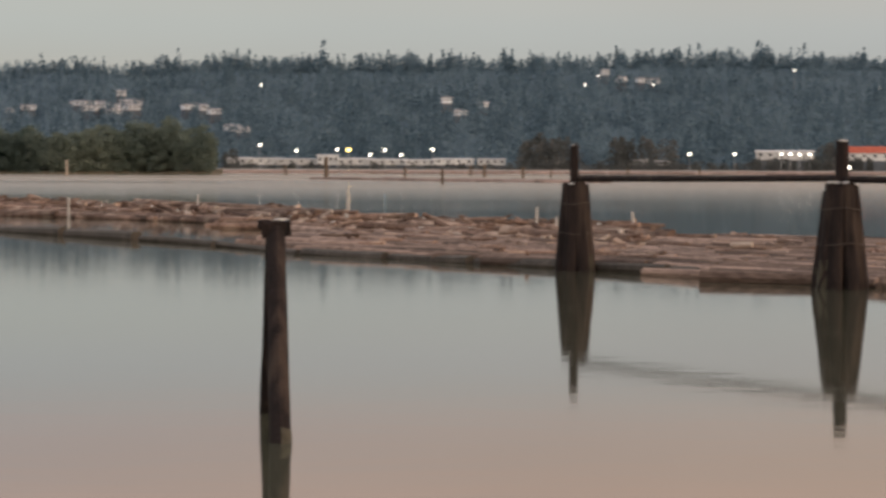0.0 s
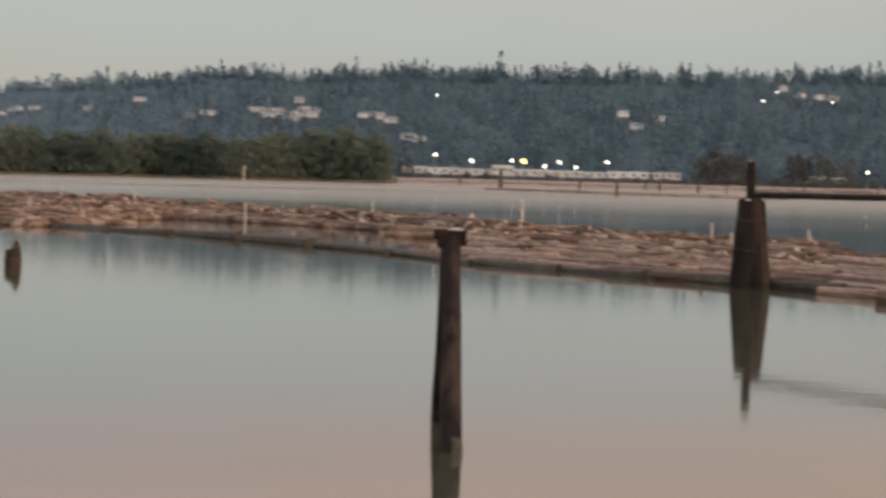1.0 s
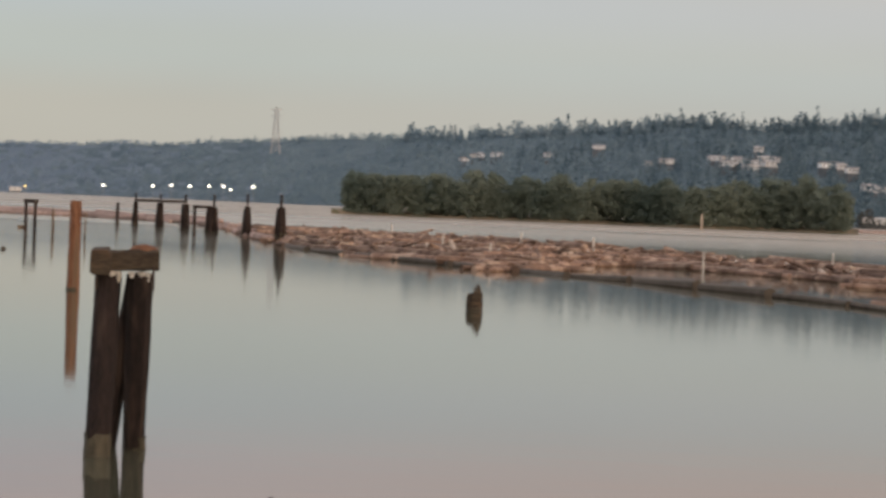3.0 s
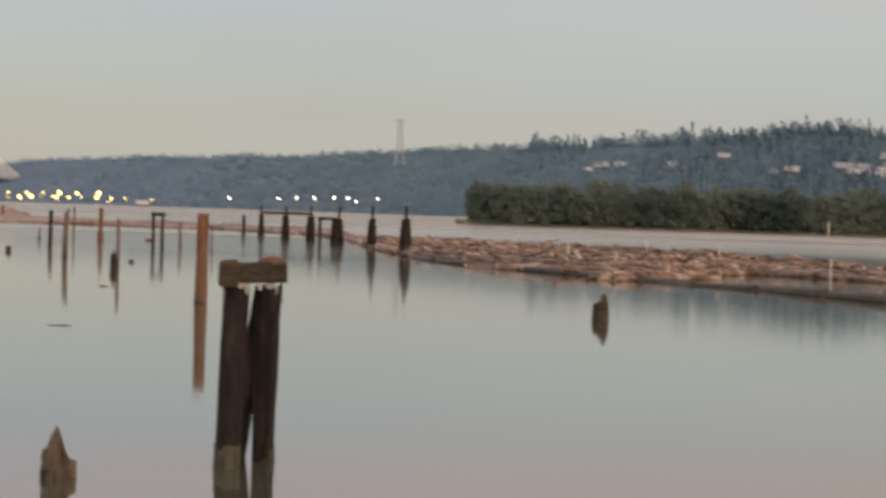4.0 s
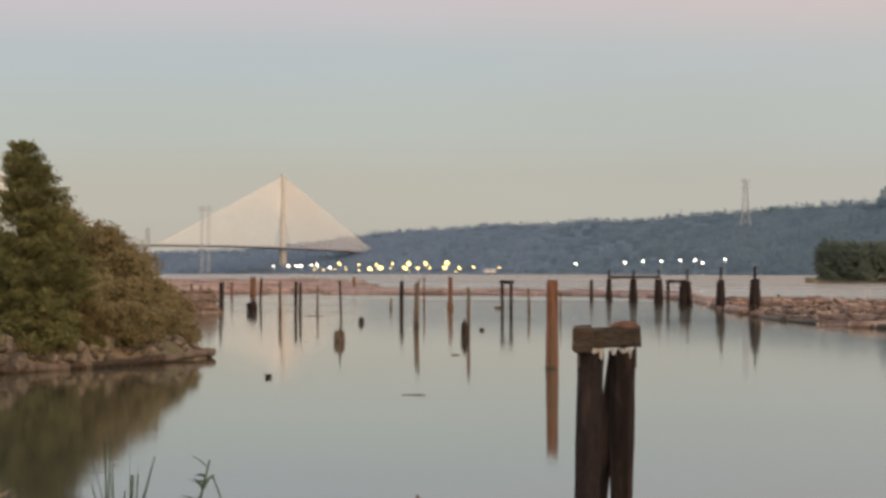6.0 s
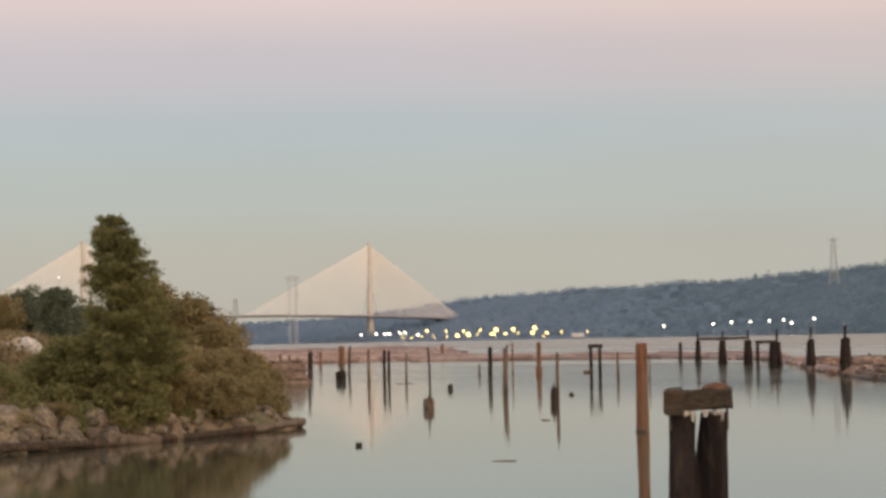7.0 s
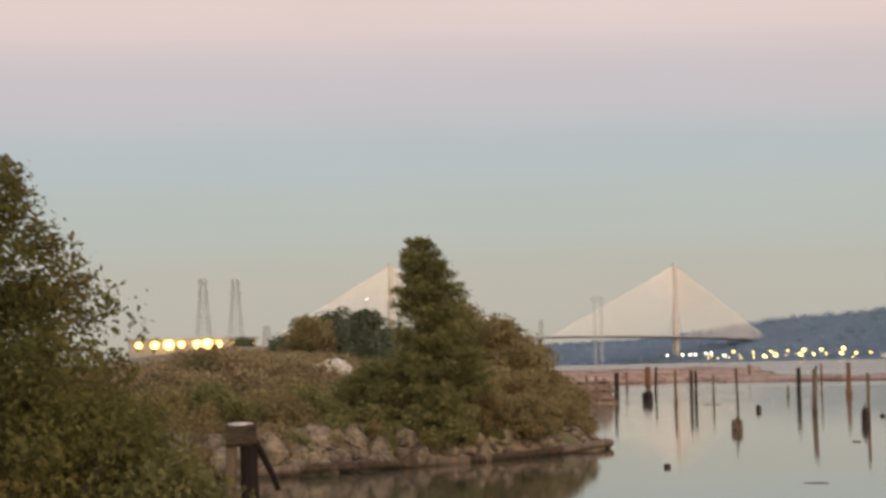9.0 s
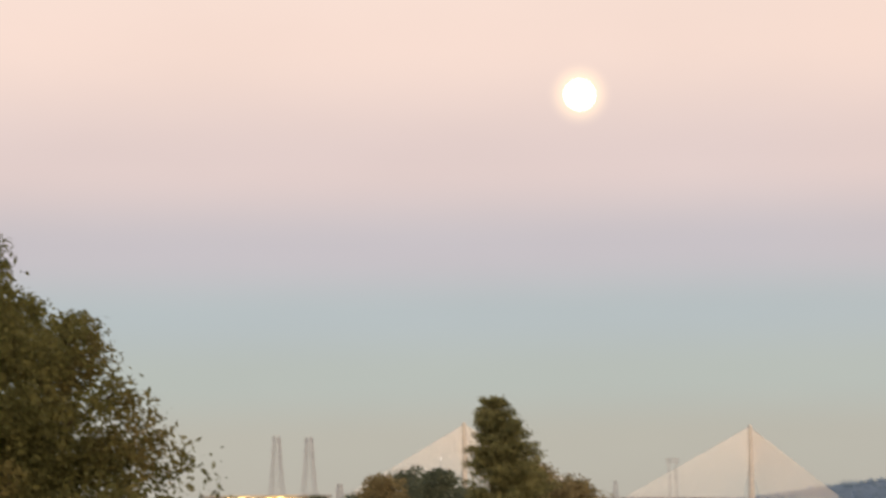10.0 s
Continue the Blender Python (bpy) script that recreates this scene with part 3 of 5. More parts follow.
# ---- the leaning pair with a broken cap ----
ob = thing("braced_piles", polar(3.93, 32.2), "two dark piles leaning together under a broken cap", "pile pair", turn=3.93)
pile_part(ob, "shaft", (-0.13, 3.0, -1.4), (-0.02, 0.1, 2.62), 0.165, 0.135, PILE, 31, 0.0, 0.01)
pile_part(ob, "shaft", (0.10, -2.6, -1.4), (0.0, -0.05, 2.62), 0.155, 0.13, PILE, 32, 0.0, 0.01, band=0.12)
part("cap_block", beam(bmesh.new(), (-0.19, 0, 2.63), (0.19, 0.02, 2.64), 0.33, 0.22, 0.022, 12, 5), PILE, ob, "split dark cap timber")
part("cap_splinter", beam(bmesh.new(), (-0.23, -0.1, 2.70), (-0.06, -0.06, 2.66), 0.1, 0.12, 0.02, 13, 3), PILE, ob)
lime(ob, (0.05, -0.05, 2.755), 0.1, 5, 0.02)

# ---- single piles: bearing, distance, top, width, wood, lean ----
SINGLES = [(23.75, 87.3, 3.23, 0.46, PILE_RED, 0.02), (31.58, 268, 2.4, 0.42, PILE, 0), (30.85, 341, 2.8, 0.8, PILE_RED, 0), (30.67, 254, 2.9, 0.26, PILE, 0.1), (30.20, 200, 2.76, 0.27, PILE_GREY, 0),
           (29.83, 208, 2.66, 0.3, PILE, 0), (29.73, 208.5, 2.6, 0.26, PILE, 0.03), (29.32, 208, 2.34, 0.2, PILE_GREY, 0.05), (28.75, 168, 2.96, 0.15, PILE, -0.12), (27.31, 207, 2.73, 0.36, PILE, 0.02),
           (26.96, 154, 2.85, 0.36, PILE_GREY, 0.05), (27.57, 223, 1.1, 0.22, PILE_GREY, 0), (26.15, 222, 3.04, 0.4, PILE_RED, 0), (26.78, 233, 3.0, 0.18, PILE_RED, 0), (25.73, 137, 2.63, 0.2, PILE_GREY, 0.05),
           (24.28, 201, 2.17, 0.25, PILE_GREY, 0), (23.53, 189, 2.0, 0.14, PILE_GREY, 0.04), (22.79, 298, 2.45, 0.46, PILE, 0), (31.35, 300, 2.2, 0.3, PILE_RED, 0), (28.45, 420, 2.6, 0.5, PILE_RED, 0)]
WORDS = {"tarred_pile_wood": "single dark weathered pile standing in calm water", "cedar_pile_wood": "single red-brown split cedar pile in calm water", "bleached_pile_wood": "single slim grey-tan bleached pile in calm water"}
for i, (az, d, top, wide, mat, lean) in enumerate(SINGLES):
    ob = thing("mooring_pile", polar(az, d), WORDS[mat.name], "pile", "old mooring piles", turn=az)
    pile_part(ob, "shaft", (-lean * 0.5, 0, -1.5), (lean, 0, top), wide * 0.54, wide * 0.45, mat, 40 + i, 0.18, 0.02, band=0.3 if i != 0 else 0.12)
    if i == 10:
        part("snag", trunk(bmesh.new(), (lean, 0, top - 0.2), (lean + 0.18, 0, top + 0.2), 0.1, 0.04, 7, 3, 0.2, 3, 0.05), PILE, ob, "forked splintered top")
    if i == 12:
        part("rotten_foot", trunk(bmesh.new(), (0, 0, -0.5), (0, 0, 0.75), 0.36, 0.27, 12, 4, 0.15, 5, 0.2), PILE_RED, ob)
# far posts across the channel, near the island
for i, (az, d, top, wide) in enumerate([(3.76, 683, 2.9, 0.95), (2.79, 560, 5.0, 1.3), (0.91, 616, 2.6, 0.9), (0.02, 426, 2.7, 0.7), (-0.66, 653, 3.1, 0.8), (-0.98, 628, 3.5, 1.0), (-1.9, 584, 2.75, 0.95), (-2.57, 588, 2.2, 0.55), (-4.4, 600, 2.6, 0.6), (-6.1, 590, 2.4, 0.6)]):
    ob = thing("channel_pile", polar(az, d), "distant brown pile across the channel", "pile", "channel piles", turn=az)
    pile_part(ob, "shaft", (0, 0, -1.5), (0, 0, top), wide * 0.42, wide * 0.36, PILE_GREY, 80 + i, 0.2, 0.02)
ob = thing("channel_marker", polar(8.92, 625), "pale wooden marker post off the island", "marker")
pile_part(ob, "shaft", (0, 0, -1), (0, 0, 4.2), 0.3, 0.24, LOG_PALE, 4)


# ---- broken stumps ----
def stump(az, d, top, wide, seed, mat=PILE_GREY, label="broken splintered pile stump just above the water", peaks=2, low=0.3):
    """A rotted pile end: a ring of splinters that climbs to a peak."""
    ob = thing("pile_stump", polar(az, d), label, "stump", "broken pile stumps", turn=az)
    rr = random.Random(seed)
    bm = bmesh.new()
    sides, rings = 18, 9
    loops = []
    pk = [(rr.uniform(-0.6, 0.6), 1.0)] + [(rr.uniform(0.8, 1.6) * rr.choice((-1, 1)), rr.uniform(0.5, 0.75)) for _ in range(peaks - 1)]
    for k in range(rings + 1):
        u = k / rings
        ring = []
        for s in range(sides):
            a = 2 * math.pi * s / sides
            h = max(max(hh * math.exp(-((((a - c + math.pi) % (2 * math.pi)) - math.pi) / 0.9) ** 2) for c, hh in pk), low) * rr.uniform(0.86, 1.0)
            z = -0.5 + (top * h + 0.5) * u
            zr = max(0, z / top)
            r = wide / 2 * (1.02 - (0.72 if low < 0.5 else 0.3) * zr ** 3.0) * (1 + 0.08 * rr.uniform(-1, 1))
            ring.append(bm.verts.new((r * math.sin(a), -r * math.cos(a), z)))
        loops.append(ring)
    for a, b in zip(loops, loops[1:]):
        for s in range(sides):
            bm.faces.new((a[s], a[(s + 1) % sides], b[(s + 1) % sides], b[s]))
    c = bm.verts.new((0, 0, top * 0.35))
    for s in range(sides):
        bm.faces.new((loops[-1][s], loops[-1][(s + 1) % sides], c))
    part("rotted_shaft", bm, mat, ob)
    for k in range(3):
        x = rr.uniform(-0.25, 0.25) * wide
        part("splinter", trunk(bmesh.new(), (x, -0.1 * wide, top * 0.2), (x * 0.7, 0, top * rr.uniform(0.6, 1.0)), wide * 0.1, wide * 0.03, 6, 3, 0.2, k + seed, 0.02), mat, ob)
    part("wet_foot", trunk(bmesh.new(), (0, 0, -0.3), (0, 0, 0.1), wide * 0.52, wide * 0.51, 14, 2, 0.06, seed), MUD, ob, "dark wet foot")
    return ob


stump(14.24, 83, 0.92, 0.56, 2, TIMBER, "pointed dark grey-brown rotten pile stump in open water", 1, low=0.62)
stump(26.86, 31.2, 0.74, 0.44, 8, PILE_GREY, "splintered tan pile stump with two broken points", 2)
stump(28.79, 120.6, 0.78, 0.54, 5, low=0.72)
stump(30.87, 208, 1.25, 0.9, 6, PILE, low=0.72)
stump(25.80, 128.7, 1.1, 0.42, 7, PILE, low=0.72)
stump(28.27, 164, 0.5, 0.36, 9, PILE, low=0.72)
stump(25.4, 143, 0.22, 0.3, 11, PILE)


# ---- drifting wood ----
def drift(az, d, length, r, turn, mat, label, name="driftwood", z=0.02):
    ob = thing(name, polar(az, d, z - 0.03), label, "driftwood", "drifting wood", turn=turn)
    part("stem", trunk(bmesh.new(), (-length / 2, 0, 0), (length / 2, 0, 0.03), r, r * 0.5, 8, 7, 0.15, int(d), 0.05, 0.005), mat, ob)
    part("branch", trunk(bmesh.new(), (length * 0.1, 0, 0), (length * 0.25, 0.04, 0.05), r * 0.5, r * 0.15, 6, 3, 0.1, 3), mat, ob)
    return ob


drift(27.02, 68.5, 0.75, 0.02, 10, PILE_GREY, "thin dark branch adrift on the calm water")
drift(30.45, 80, 0.22, 0.09, 60, PILE, "small dark lump of wood adrift", z=0.06)
drift(24.98, 226, 0.9, 0.2, 20, PILE_GREY, "short grey log end adrift", z=0.1)
drift(26.02, 101, 0.35, 0.05, 20, PILE_GREY, "small chip of wood adrift")
drift(29.35, 190, 1.3, 0.05, 25, PILE_GREY, "thin grey stick adrift between the piles")

# ---- log boom ----
LOG_SOLO = surface("weathered_raft_log", (0.115, 0.08, 0.063), (0.40, 0.287, 0.222), 2, 0.9, 0.5, (0.3, 1.5, 1.5), vary=0.65, stain=(0.09, 0.065, 0.052))
NEAR = [(-15, 65.5), (-10.4, 70), (-8.75, 71), (-5.6, 76.3), (-3.2, 80.4), (-0.5, 85), (3.5, 93), (6, 104.5), (8, 112.3), (10.4, 123.5), (12.3, 130), (14, 138.5), (16.8, 154.5), (18.2, 170), (18.9, 186), (19.8, 225), (20.7, 300), (23.4, 350), (28.3, 372)]
BACK = [(-15, 106), (-10, 109), (-4.9, 112), (-4.6, 126), (-2.2, 133), (2.3, 142), (5.8, 156), (10.4, 192), (13, 228), (16.3, 258), (18.8, 250), (19.8, 262), (20.7, 345), (24.7, 400), (28.3, 470)]
INNER = [(-15, 62), (-1, 86), (1, 108), (3.5, 126), (5.8, 142), (8.5, 153), (10.4, 160), (12, 150), (13.2, 136), (16.8, 155), (18.9, 187), (20.7, 302), (28.3, 374)]


def boom_dir(az, d, table):
    e = 0.25
    return (polar(az - e, lerp(table, az - e)) - polar(az + e, lerp(table, az + e))).normalized()


def log_mesh(V, F, c, direction, length, r, rnd, sides=7, tilt=0.0):
    """One log, its girth and ends uneven."""
    d = Vector((direction.x, direction.y, tilt)).normalized()
    side = d.cross(Vector((0, 0, 1))).normalized()
    up = side.cross(d)
    b = len(V)
    ks = (-0.5, -0.17, 0.2, 0.5)
    for k in ks:
        rr = r * (1.08 - 0.25 * (k + 0.5)) * rnd.uniform(0.92, 1.06)
        o = c + d * (k * length) + side * rnd.uniform(-0.06, 0.06)
        for s in range(sides):
            a = 2 * math.pi * s / sides
            V.append(o + side * (rr * math.cos(a)) + up * (rr * math.sin(a)))
    n = len(ks)
    for k in range(n - 1):
        for s in range(sides):
            F.append((b + k * sides + s, b + k * sides + (s + 1) % sides, b + (k + 1) * sides + (s + 1) % sides, b + (k + 1) * sides + s))
    F.append(tuple(b + s for s in range(sides - 1, -1, -1)))
    F.append(tuple(b + (n - 1) * sides + s for s in range(sides)))


def raft(name, label, mat, count, az0, az1, lo, hi, rmin, rmax, heap, seed, lmin=5, lmax=13, skew=4.0, bias=1.0):
    rnd = random.Random(seed)
    V, F = [], []
    for _ in range(count):
        az = rnd.uniform(az0, az1)
        d0, d1 = lerp(lo, az), lerp(hi, az)
        if d1 <= d0 + 0.5:
            continue
        u = rnd.random() ** bias
        d = d0 + (d1 - d0) * u
        r = rnd.uniform(rmin, rmax)
        dirn = boom_dir(az, d, lo if u < 0.5 else hi)
        q = Matrix.Rotation(radians(rnd.gauss(0, skew)), 3, "Z") @ dirn
        hz = heap * max(0.0, 0.35 + 0.9 * noise.noise((az * 1.3, d * 0.09, seed))) * min(1, (d - d0) / 6 + 0.15)
        z = 0.35 * r + rnd.random() * hz
        log_mesh(V, F, polar(az, d, z), q, rnd.uniform(lmin, lmax), r, rnd, tilt=rnd.gauss(0, 0.012))
    return tagged(pydata(name, V, F, mat), label, "logs", kind="stuff")


INNER_R = [(-15, 84), (-8, 86), (-3, 97), (0, 108), (1, 110), (3.5, 124)]
NEAR_IN = [(az, d + 0.8) for az, d in NEAR]
raft("flat_log_raft", "rest of the flat raft of grey-brown floating logs", LOG_GREY, 420, -14, 3.3, NEAR_IN, INNER_R, 0.12, 0.27, 0.16, 11, 3, 10, 7)
raft("log_bundles", "heaped red-brown logs bundled in the boom", LOG, 520, -4.75, 4, INNER_R, BACK, 0.10, 0.22, 0.5, 12, 4, 9, 5)
raft("flat_log_raft", "rest of the flat raft of grey-brown floating logs", LOG_GREY, 420, -14, -4.7, INNER_R, BACK, 0.12, 0.24, 0.12, 19, 3, 10, 8)
raft("log_bundles", "heaped red-brown logs bundled in the boom", LOG, 1700, 3, 13.2, INNER, BACK, 0.12, 0.27, 0.95, 13, 4, 11, 6)
raft("log_bundles", "long heap of red-brown logs in the boom", LOG, 1700, 12.8, 19.4, INNER, BACK, 0.12, 0.27, 0.85, 14, 4, 11, 6)
raft("far_log_raft", "narrow far raft of red-brown logs, paled by painted haze", LOG_FAR, 420, 19.2, 28.4, NEAR, BACK, 0.25, 0.45, 0.5, 15, 6, 14, 4)
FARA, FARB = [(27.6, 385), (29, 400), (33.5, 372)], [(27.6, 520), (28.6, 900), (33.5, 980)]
raft("far_log_raft", "wide far field of weathered floating logs, paled by painted haze", LOG_FAR, 900, 28.2, 33.4, FARA, FARB, 0.3, 0.55, 0.9, 16, 6, 14, 6, 1.3)
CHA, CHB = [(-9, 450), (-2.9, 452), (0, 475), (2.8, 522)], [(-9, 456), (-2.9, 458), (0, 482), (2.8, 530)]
raft("channel_logs", "thin line of weathered floating logs across the channel, paled by painted haze", LOG_FAR, 70, -3.2, 2.8, CHA, CHB, 0.25, 0.4, 0.1, 17, 8, 16, 2)
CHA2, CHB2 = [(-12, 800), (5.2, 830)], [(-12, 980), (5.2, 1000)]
raft("channel_logs", "far weathered raft of logs near the other shore, paled by painted haze", LOG_FAR, 260, -12, 5.2, CHA2, CHB2, 0.3, 0.5, 0.4, 18, 8, 16, 3)
# the flat raft's nearest logs, one by one
log_shapes = []
for k in range(8):
    V, F = [], []
    log_mesh(V, F, Vector((0, 0, 0)), Vector((1, 0, 0)), 4.0 + k * 0.9, 0.17 + 0.02 * (k % 6), random.Random(300 + k), 8)
    me = bpy.data.meshes.new("log")
    me.from_pydata([tuple(v) for v in V], [], F)
    me.materials.append(LOG_SOLO)
    log_shapes.append(me)
float_raft = thing("log_raft", polar(-3, 90), "flat raft of grey-brown floating logs inside the boom", "log raft")
rnd = random.Random(41)
for i in range(280):
    az = rnd.uniform(-13.5, 2.6)
    d0, d1 = lerp(NEAR, az) + 0.7, lerp(INNER_R, az)
    d = d0 + (d1 - d0) * rnd.random() ** 1.3
    q = boom_dir(az, d, NEAR)
    ob = new("log", rnd.choice(log_shapes))
    ob.parent = float_raft
    ob.matrix_parent_inverse = Matrix.Translation(-polar(-3, 90))
    ob.matrix_basis = Matrix.Translation(polar(az, d, 0.08 + 0.1 * rnd.random())) @ Matrix.Rotation(math.atan2(q.y, q.x) + rnd.gauss(0, 0.11) + (math.pi if rnd.random() < 0.5 else 0), 4, "Z")

# short broken ends that stick up out of the heaps
rnd = random.Random(31)
V, F = [], []
for _ in range(100):
    az = rnd.uniform(-4.7, 18.5)
    lo_, hi_ = lerp(INNER, az) if az > 3 else lerp(INNER_R, az), lerp(BACK, az)
    d = rnd.uniform(lo_ + 2, hi_)
    a = rnd.uniform(0, 6.3)
    tip = Vector((math.cos(a), math.sin(a), 0))
    log_mesh(V, F, polar(az, d, rnd.uniform(0.3, 0.75) if az > 2 else rnd.uniform(0.2, 0.4)), tip, rnd.uniform(0.3, 1.1), rnd.uniform(0.05, 0.13), rnd, 6, rnd.uniform(-0.5, 0.6))
tagged(pydata("broken_ends", V, F, LOG_PALE), "pale broken branch ends among the bundled logs", "wood debris", kind="stuff")

V, F = [], []
for _ in range(1200):
    az = rnd.uniform(-4.7, 18.8)
    lo_, hi_ = lerp(INNER, az) if az > 3 else lerp(INNER_R, az), lerp(BACK, az)
    d = rnd.uniform(lo_ + 0.5, hi_)
    q = Matrix.Rotation(radians(rnd.gauss(0, 28)), 3, "Z") @ boom_dir(az, d, NEAR)
    log_mesh(V, F, polar(az, d, rnd.uniform(0.1, 0.85 if az > 2 else 0.5) * min(1, (d - lo_) / 8 + 0.2)), q, rnd.uniform(0.8, 3.6), rnd.uniform(0.05, 0.15), rnd, 6, rnd.gauss(0, 0.12))
for _ in range(260):
    az = rnd.uniform(-13, 2.5)
    d = rnd.uniform(lerp(NEAR, az) + 1.5, lerp(INNER_R, az) if az > -4.7 else lerp(BACK, az))
    q = Matrix.Rotation(radians(rnd.gauss(0, 40)), 3, "Z") @ boom_dir(az, d, NEAR)
    log_mesh(V, F, polar(az, d, rnd.uniform(0.2, 0.38)), q, rnd.uniform(0.5, 2.2), rnd.uniform(0.05, 0.12), rnd, 6, rnd.gauss(0, 0.05))
tagged(pydata("log_chunks", V, F, LOG), "short broken red-brown chunks strewn over the log heaps", "wood debris", kind="stuff")

# small white stubs along the heaps' crest, added for bright specks and glints
V, F = [], []
for _ in range(150):
    az = rnd.uniform(-4.8, 16.5) if rnd.random() < 0.5 else rnd.uniform(-1.5, 9)
    lo_, hi_ = lerp(INNER, az) if az > 3 else lerp(INNER_R, az), lerp(BACK, az)
    d = lo_ + (hi_ - lo_) * rnd.uniform(0.15, 0.95)
    log_mesh(V, F, polar(az, d, rnd.uniform(0.4, 0.8) if az > 2 else rnd.uniform(0.25, 0.5)), Vector((rnd.uniform(-1, 1), rnd.uniform(-1, 1), 0)).normalized(), rnd.uniform(0.14, 0.32), rnd.uniform(0.045, 0.085), rnd, 6, rnd.uniform(0.3, 1.2))
tagged(pydata("bleached_stubs", V, F, GUANO), "small white stubs standing in for bright specks on the log heaps", "wood debris", kind="stuff")

# outer boom sticks, chained end to end along the near edge
STICKS = [-13.4, -10.6, -7.9, -5.4, -3.0, -0.75, 1.3, 3.4, 5.4, 7.2, 8.9, 10.5, 12.0, 13.4, 14.8, 16.1, 17.3, 18.2, 18.85]
for i, (a0, a1) in enumerate(zip(STICKS, STICKS[1:])):
    c0, c1 = polar(a0 + 0.06, lerp(NEAR, a0 + 0.06)), polar(a1 - 0.06, lerp(NEAR, a1 - 0.06))
    fat = 0.33 if 7 < a0 < 10 else 0.17 if 3 < a0 <= 7 else 0.24
    ob = thing("boom_stick", c0, "long dark wet boom log floating at the raft's edge", "boom log", "boom sticks")
    part("log", trunk(bmesh.new(), (0, 0, 0.06), c1 - c0 + Vector((0, 0, 0.06)), fat, fat * 0.8, 10, 8, 0.07, i + 3, 0, 0.05), BOOM, ob)
    bm = trunk(bmesh.new(), (c1 - c0) * 0.985 + Vector((0, 0, 0.1)), (c1 - c0) * 1.02 + Vector((0, 0, 0.1)), 0.05, 0.05, 6, 2, 0.1, i)
    part("boom_chain", bm, WIRE, ob, "rusty boom chain")

# pale stakes and peeled logs on the boom
for i, (az, d, z0, top, wide, lean) in enumerate([(2.26, 141, 0.4, 1.95, 0.17, 0), (5.83, 150, 0.5, 1.25, 0.14, 0.02), (8.85, 152, 0.5, 1.0, 0.15, 0), (-2.23, 118, 0.3, 1.05, 0.14, 0), (-4.58, 118, 0.3, 0.85, 0.17, -0.18),
                                            (11.44, 176, 0.6, 1.35, 0.2, -0.12), (13.94, 150, 0.3, 1.0, 0.16, 0.08), (13.19, 205, 0.7, 1.25, 0.18, 0), (16.29, 238, 0.7, 1.3, 0.22, 0), (15.05, 180, 0.5, 1.1, 0.17, 0), (-2.7, 116, 0.2, 0.65, 0.12, 0)]):
    ob = thing("marker_stake", polar(az, d, z0), "pale upright stake set in the floating logs", "stake", "boom stakes", turn=az)
    top += 0.3 if i else 0
    part("stake", trunk(bmesh.new(), (0, 0, -0.6), (lean, 0, top - z0), wide * 0.5, wide * 0.42, 8, 4, 0.08, i + 2, 0.05), GUANO, ob)
    part("sawn_top", trunk(bmesh.new(), (lean, 0, top - z0 - 0.03), (lean, 0, top - z0 + 0.02), wide * 0.44, wide * 0.4, 8, 1, 0.05, i), GUANO, ob)
ob = thing("marker_stake", polar(1.39, 141, 0.4), "thin blue-grey stake set in the floating logs", "stake", "boom stakes")
part("stake", trunk(bmesh.new(), (0, 0, -0.4), (0, 0, 1.3), 0.05, 0.045, 8, 3, 0.03, 2), surface("blue_grey_paint", (0.16, 0.26, 0.30), (0.30, 0.42, 0.45), 5, 0.6, 0.1), ob)
for az, d, z, length, r, turn, up in [(-7.08, 92, 0.45, 0.85, 0.13, -35, 0.0), (14.8, 165, 0.8, 1.1, 0.17, -50, 0.3), (-2.35, 113, 0.35, 2.6, 0.11, 15, 0), (-3.6, 112.5, 0.35, 3.0, 0.12, 4, 0), (3.2, 131, 0.4, 3.0, 0.13, 20, 0)]:
    ob = thing("peeled_log", polar(az, d, z), "pale peeled log lying on the boom", "log", "peeled logs", turn=turn)
    part("stem", trunk(bmesh.new(), (-length / 2, 0, up), (length / 2, 0, -up), r, r * 0.85, 9, 5, 0.08, int(d), 0.04, 0.03), LOG_PALE, ob)
    part("sawn_end", trunk(bmesh.new(), (length / 2 - 0.02, 0, -up), (length / 2 + 0.02, 0, -up), r * 0.86, r * 0.8, 9, 1, 0.04, 3), LOG_PALE, ob)
LEAF = surface("olive_leaves", (0.092, 0.097, 0.031), (0.235, 0.22, 0.074), 1.2, 0.7, 0, island=0.22, stain=(0.21, 0.16, 0.062), spec=0.2, leaf=0.5)
LEAF_DARK = surface("dark_green_needles", (0.15, 0.157, 0.066), (0.34, 0.318, 0.138), 1.2, 0.8, 0, island=0.2, spec=0.15, leaf=0.5)
LEAF_BROWN = surface("brown_autumn_brush", (0.208, 0.176, 0.088), (0.43, 0.35, 0.175), 0.6, 0.85, 0, island=0.22, stain=(0.16, 0.15, 0.072), spec=0.1, leaf=0.5)
LEAF_TEAL = surface("blue_green_leaves", (0.105, 0.128, 0.085), (0.225, 0.25, 0.165), 0.6, 0.85, 0, island=0.15, spec=0.1, leaf=0.4)
GRASS = surface("dry_grass", (0.20, 0.158, 0.092), (0.43, 0.34, 0.20), 0.8, 0.9, 0, island=0.4, stain=(0.13, 0.13, 0.062), spec=0.1, leaf=0.3)
REED = surface("green_reed", (0.035, 0.062, 0.032), (0.095, 0.135, 0.066), 2, 0.6, 0, island=0.4)
BARK = surface("tree_bark", (0.05, 0.04, 0.03), (0.14, 0.11, 0.08), 4, 0.9, 0.5, (2, 2, 0.5))


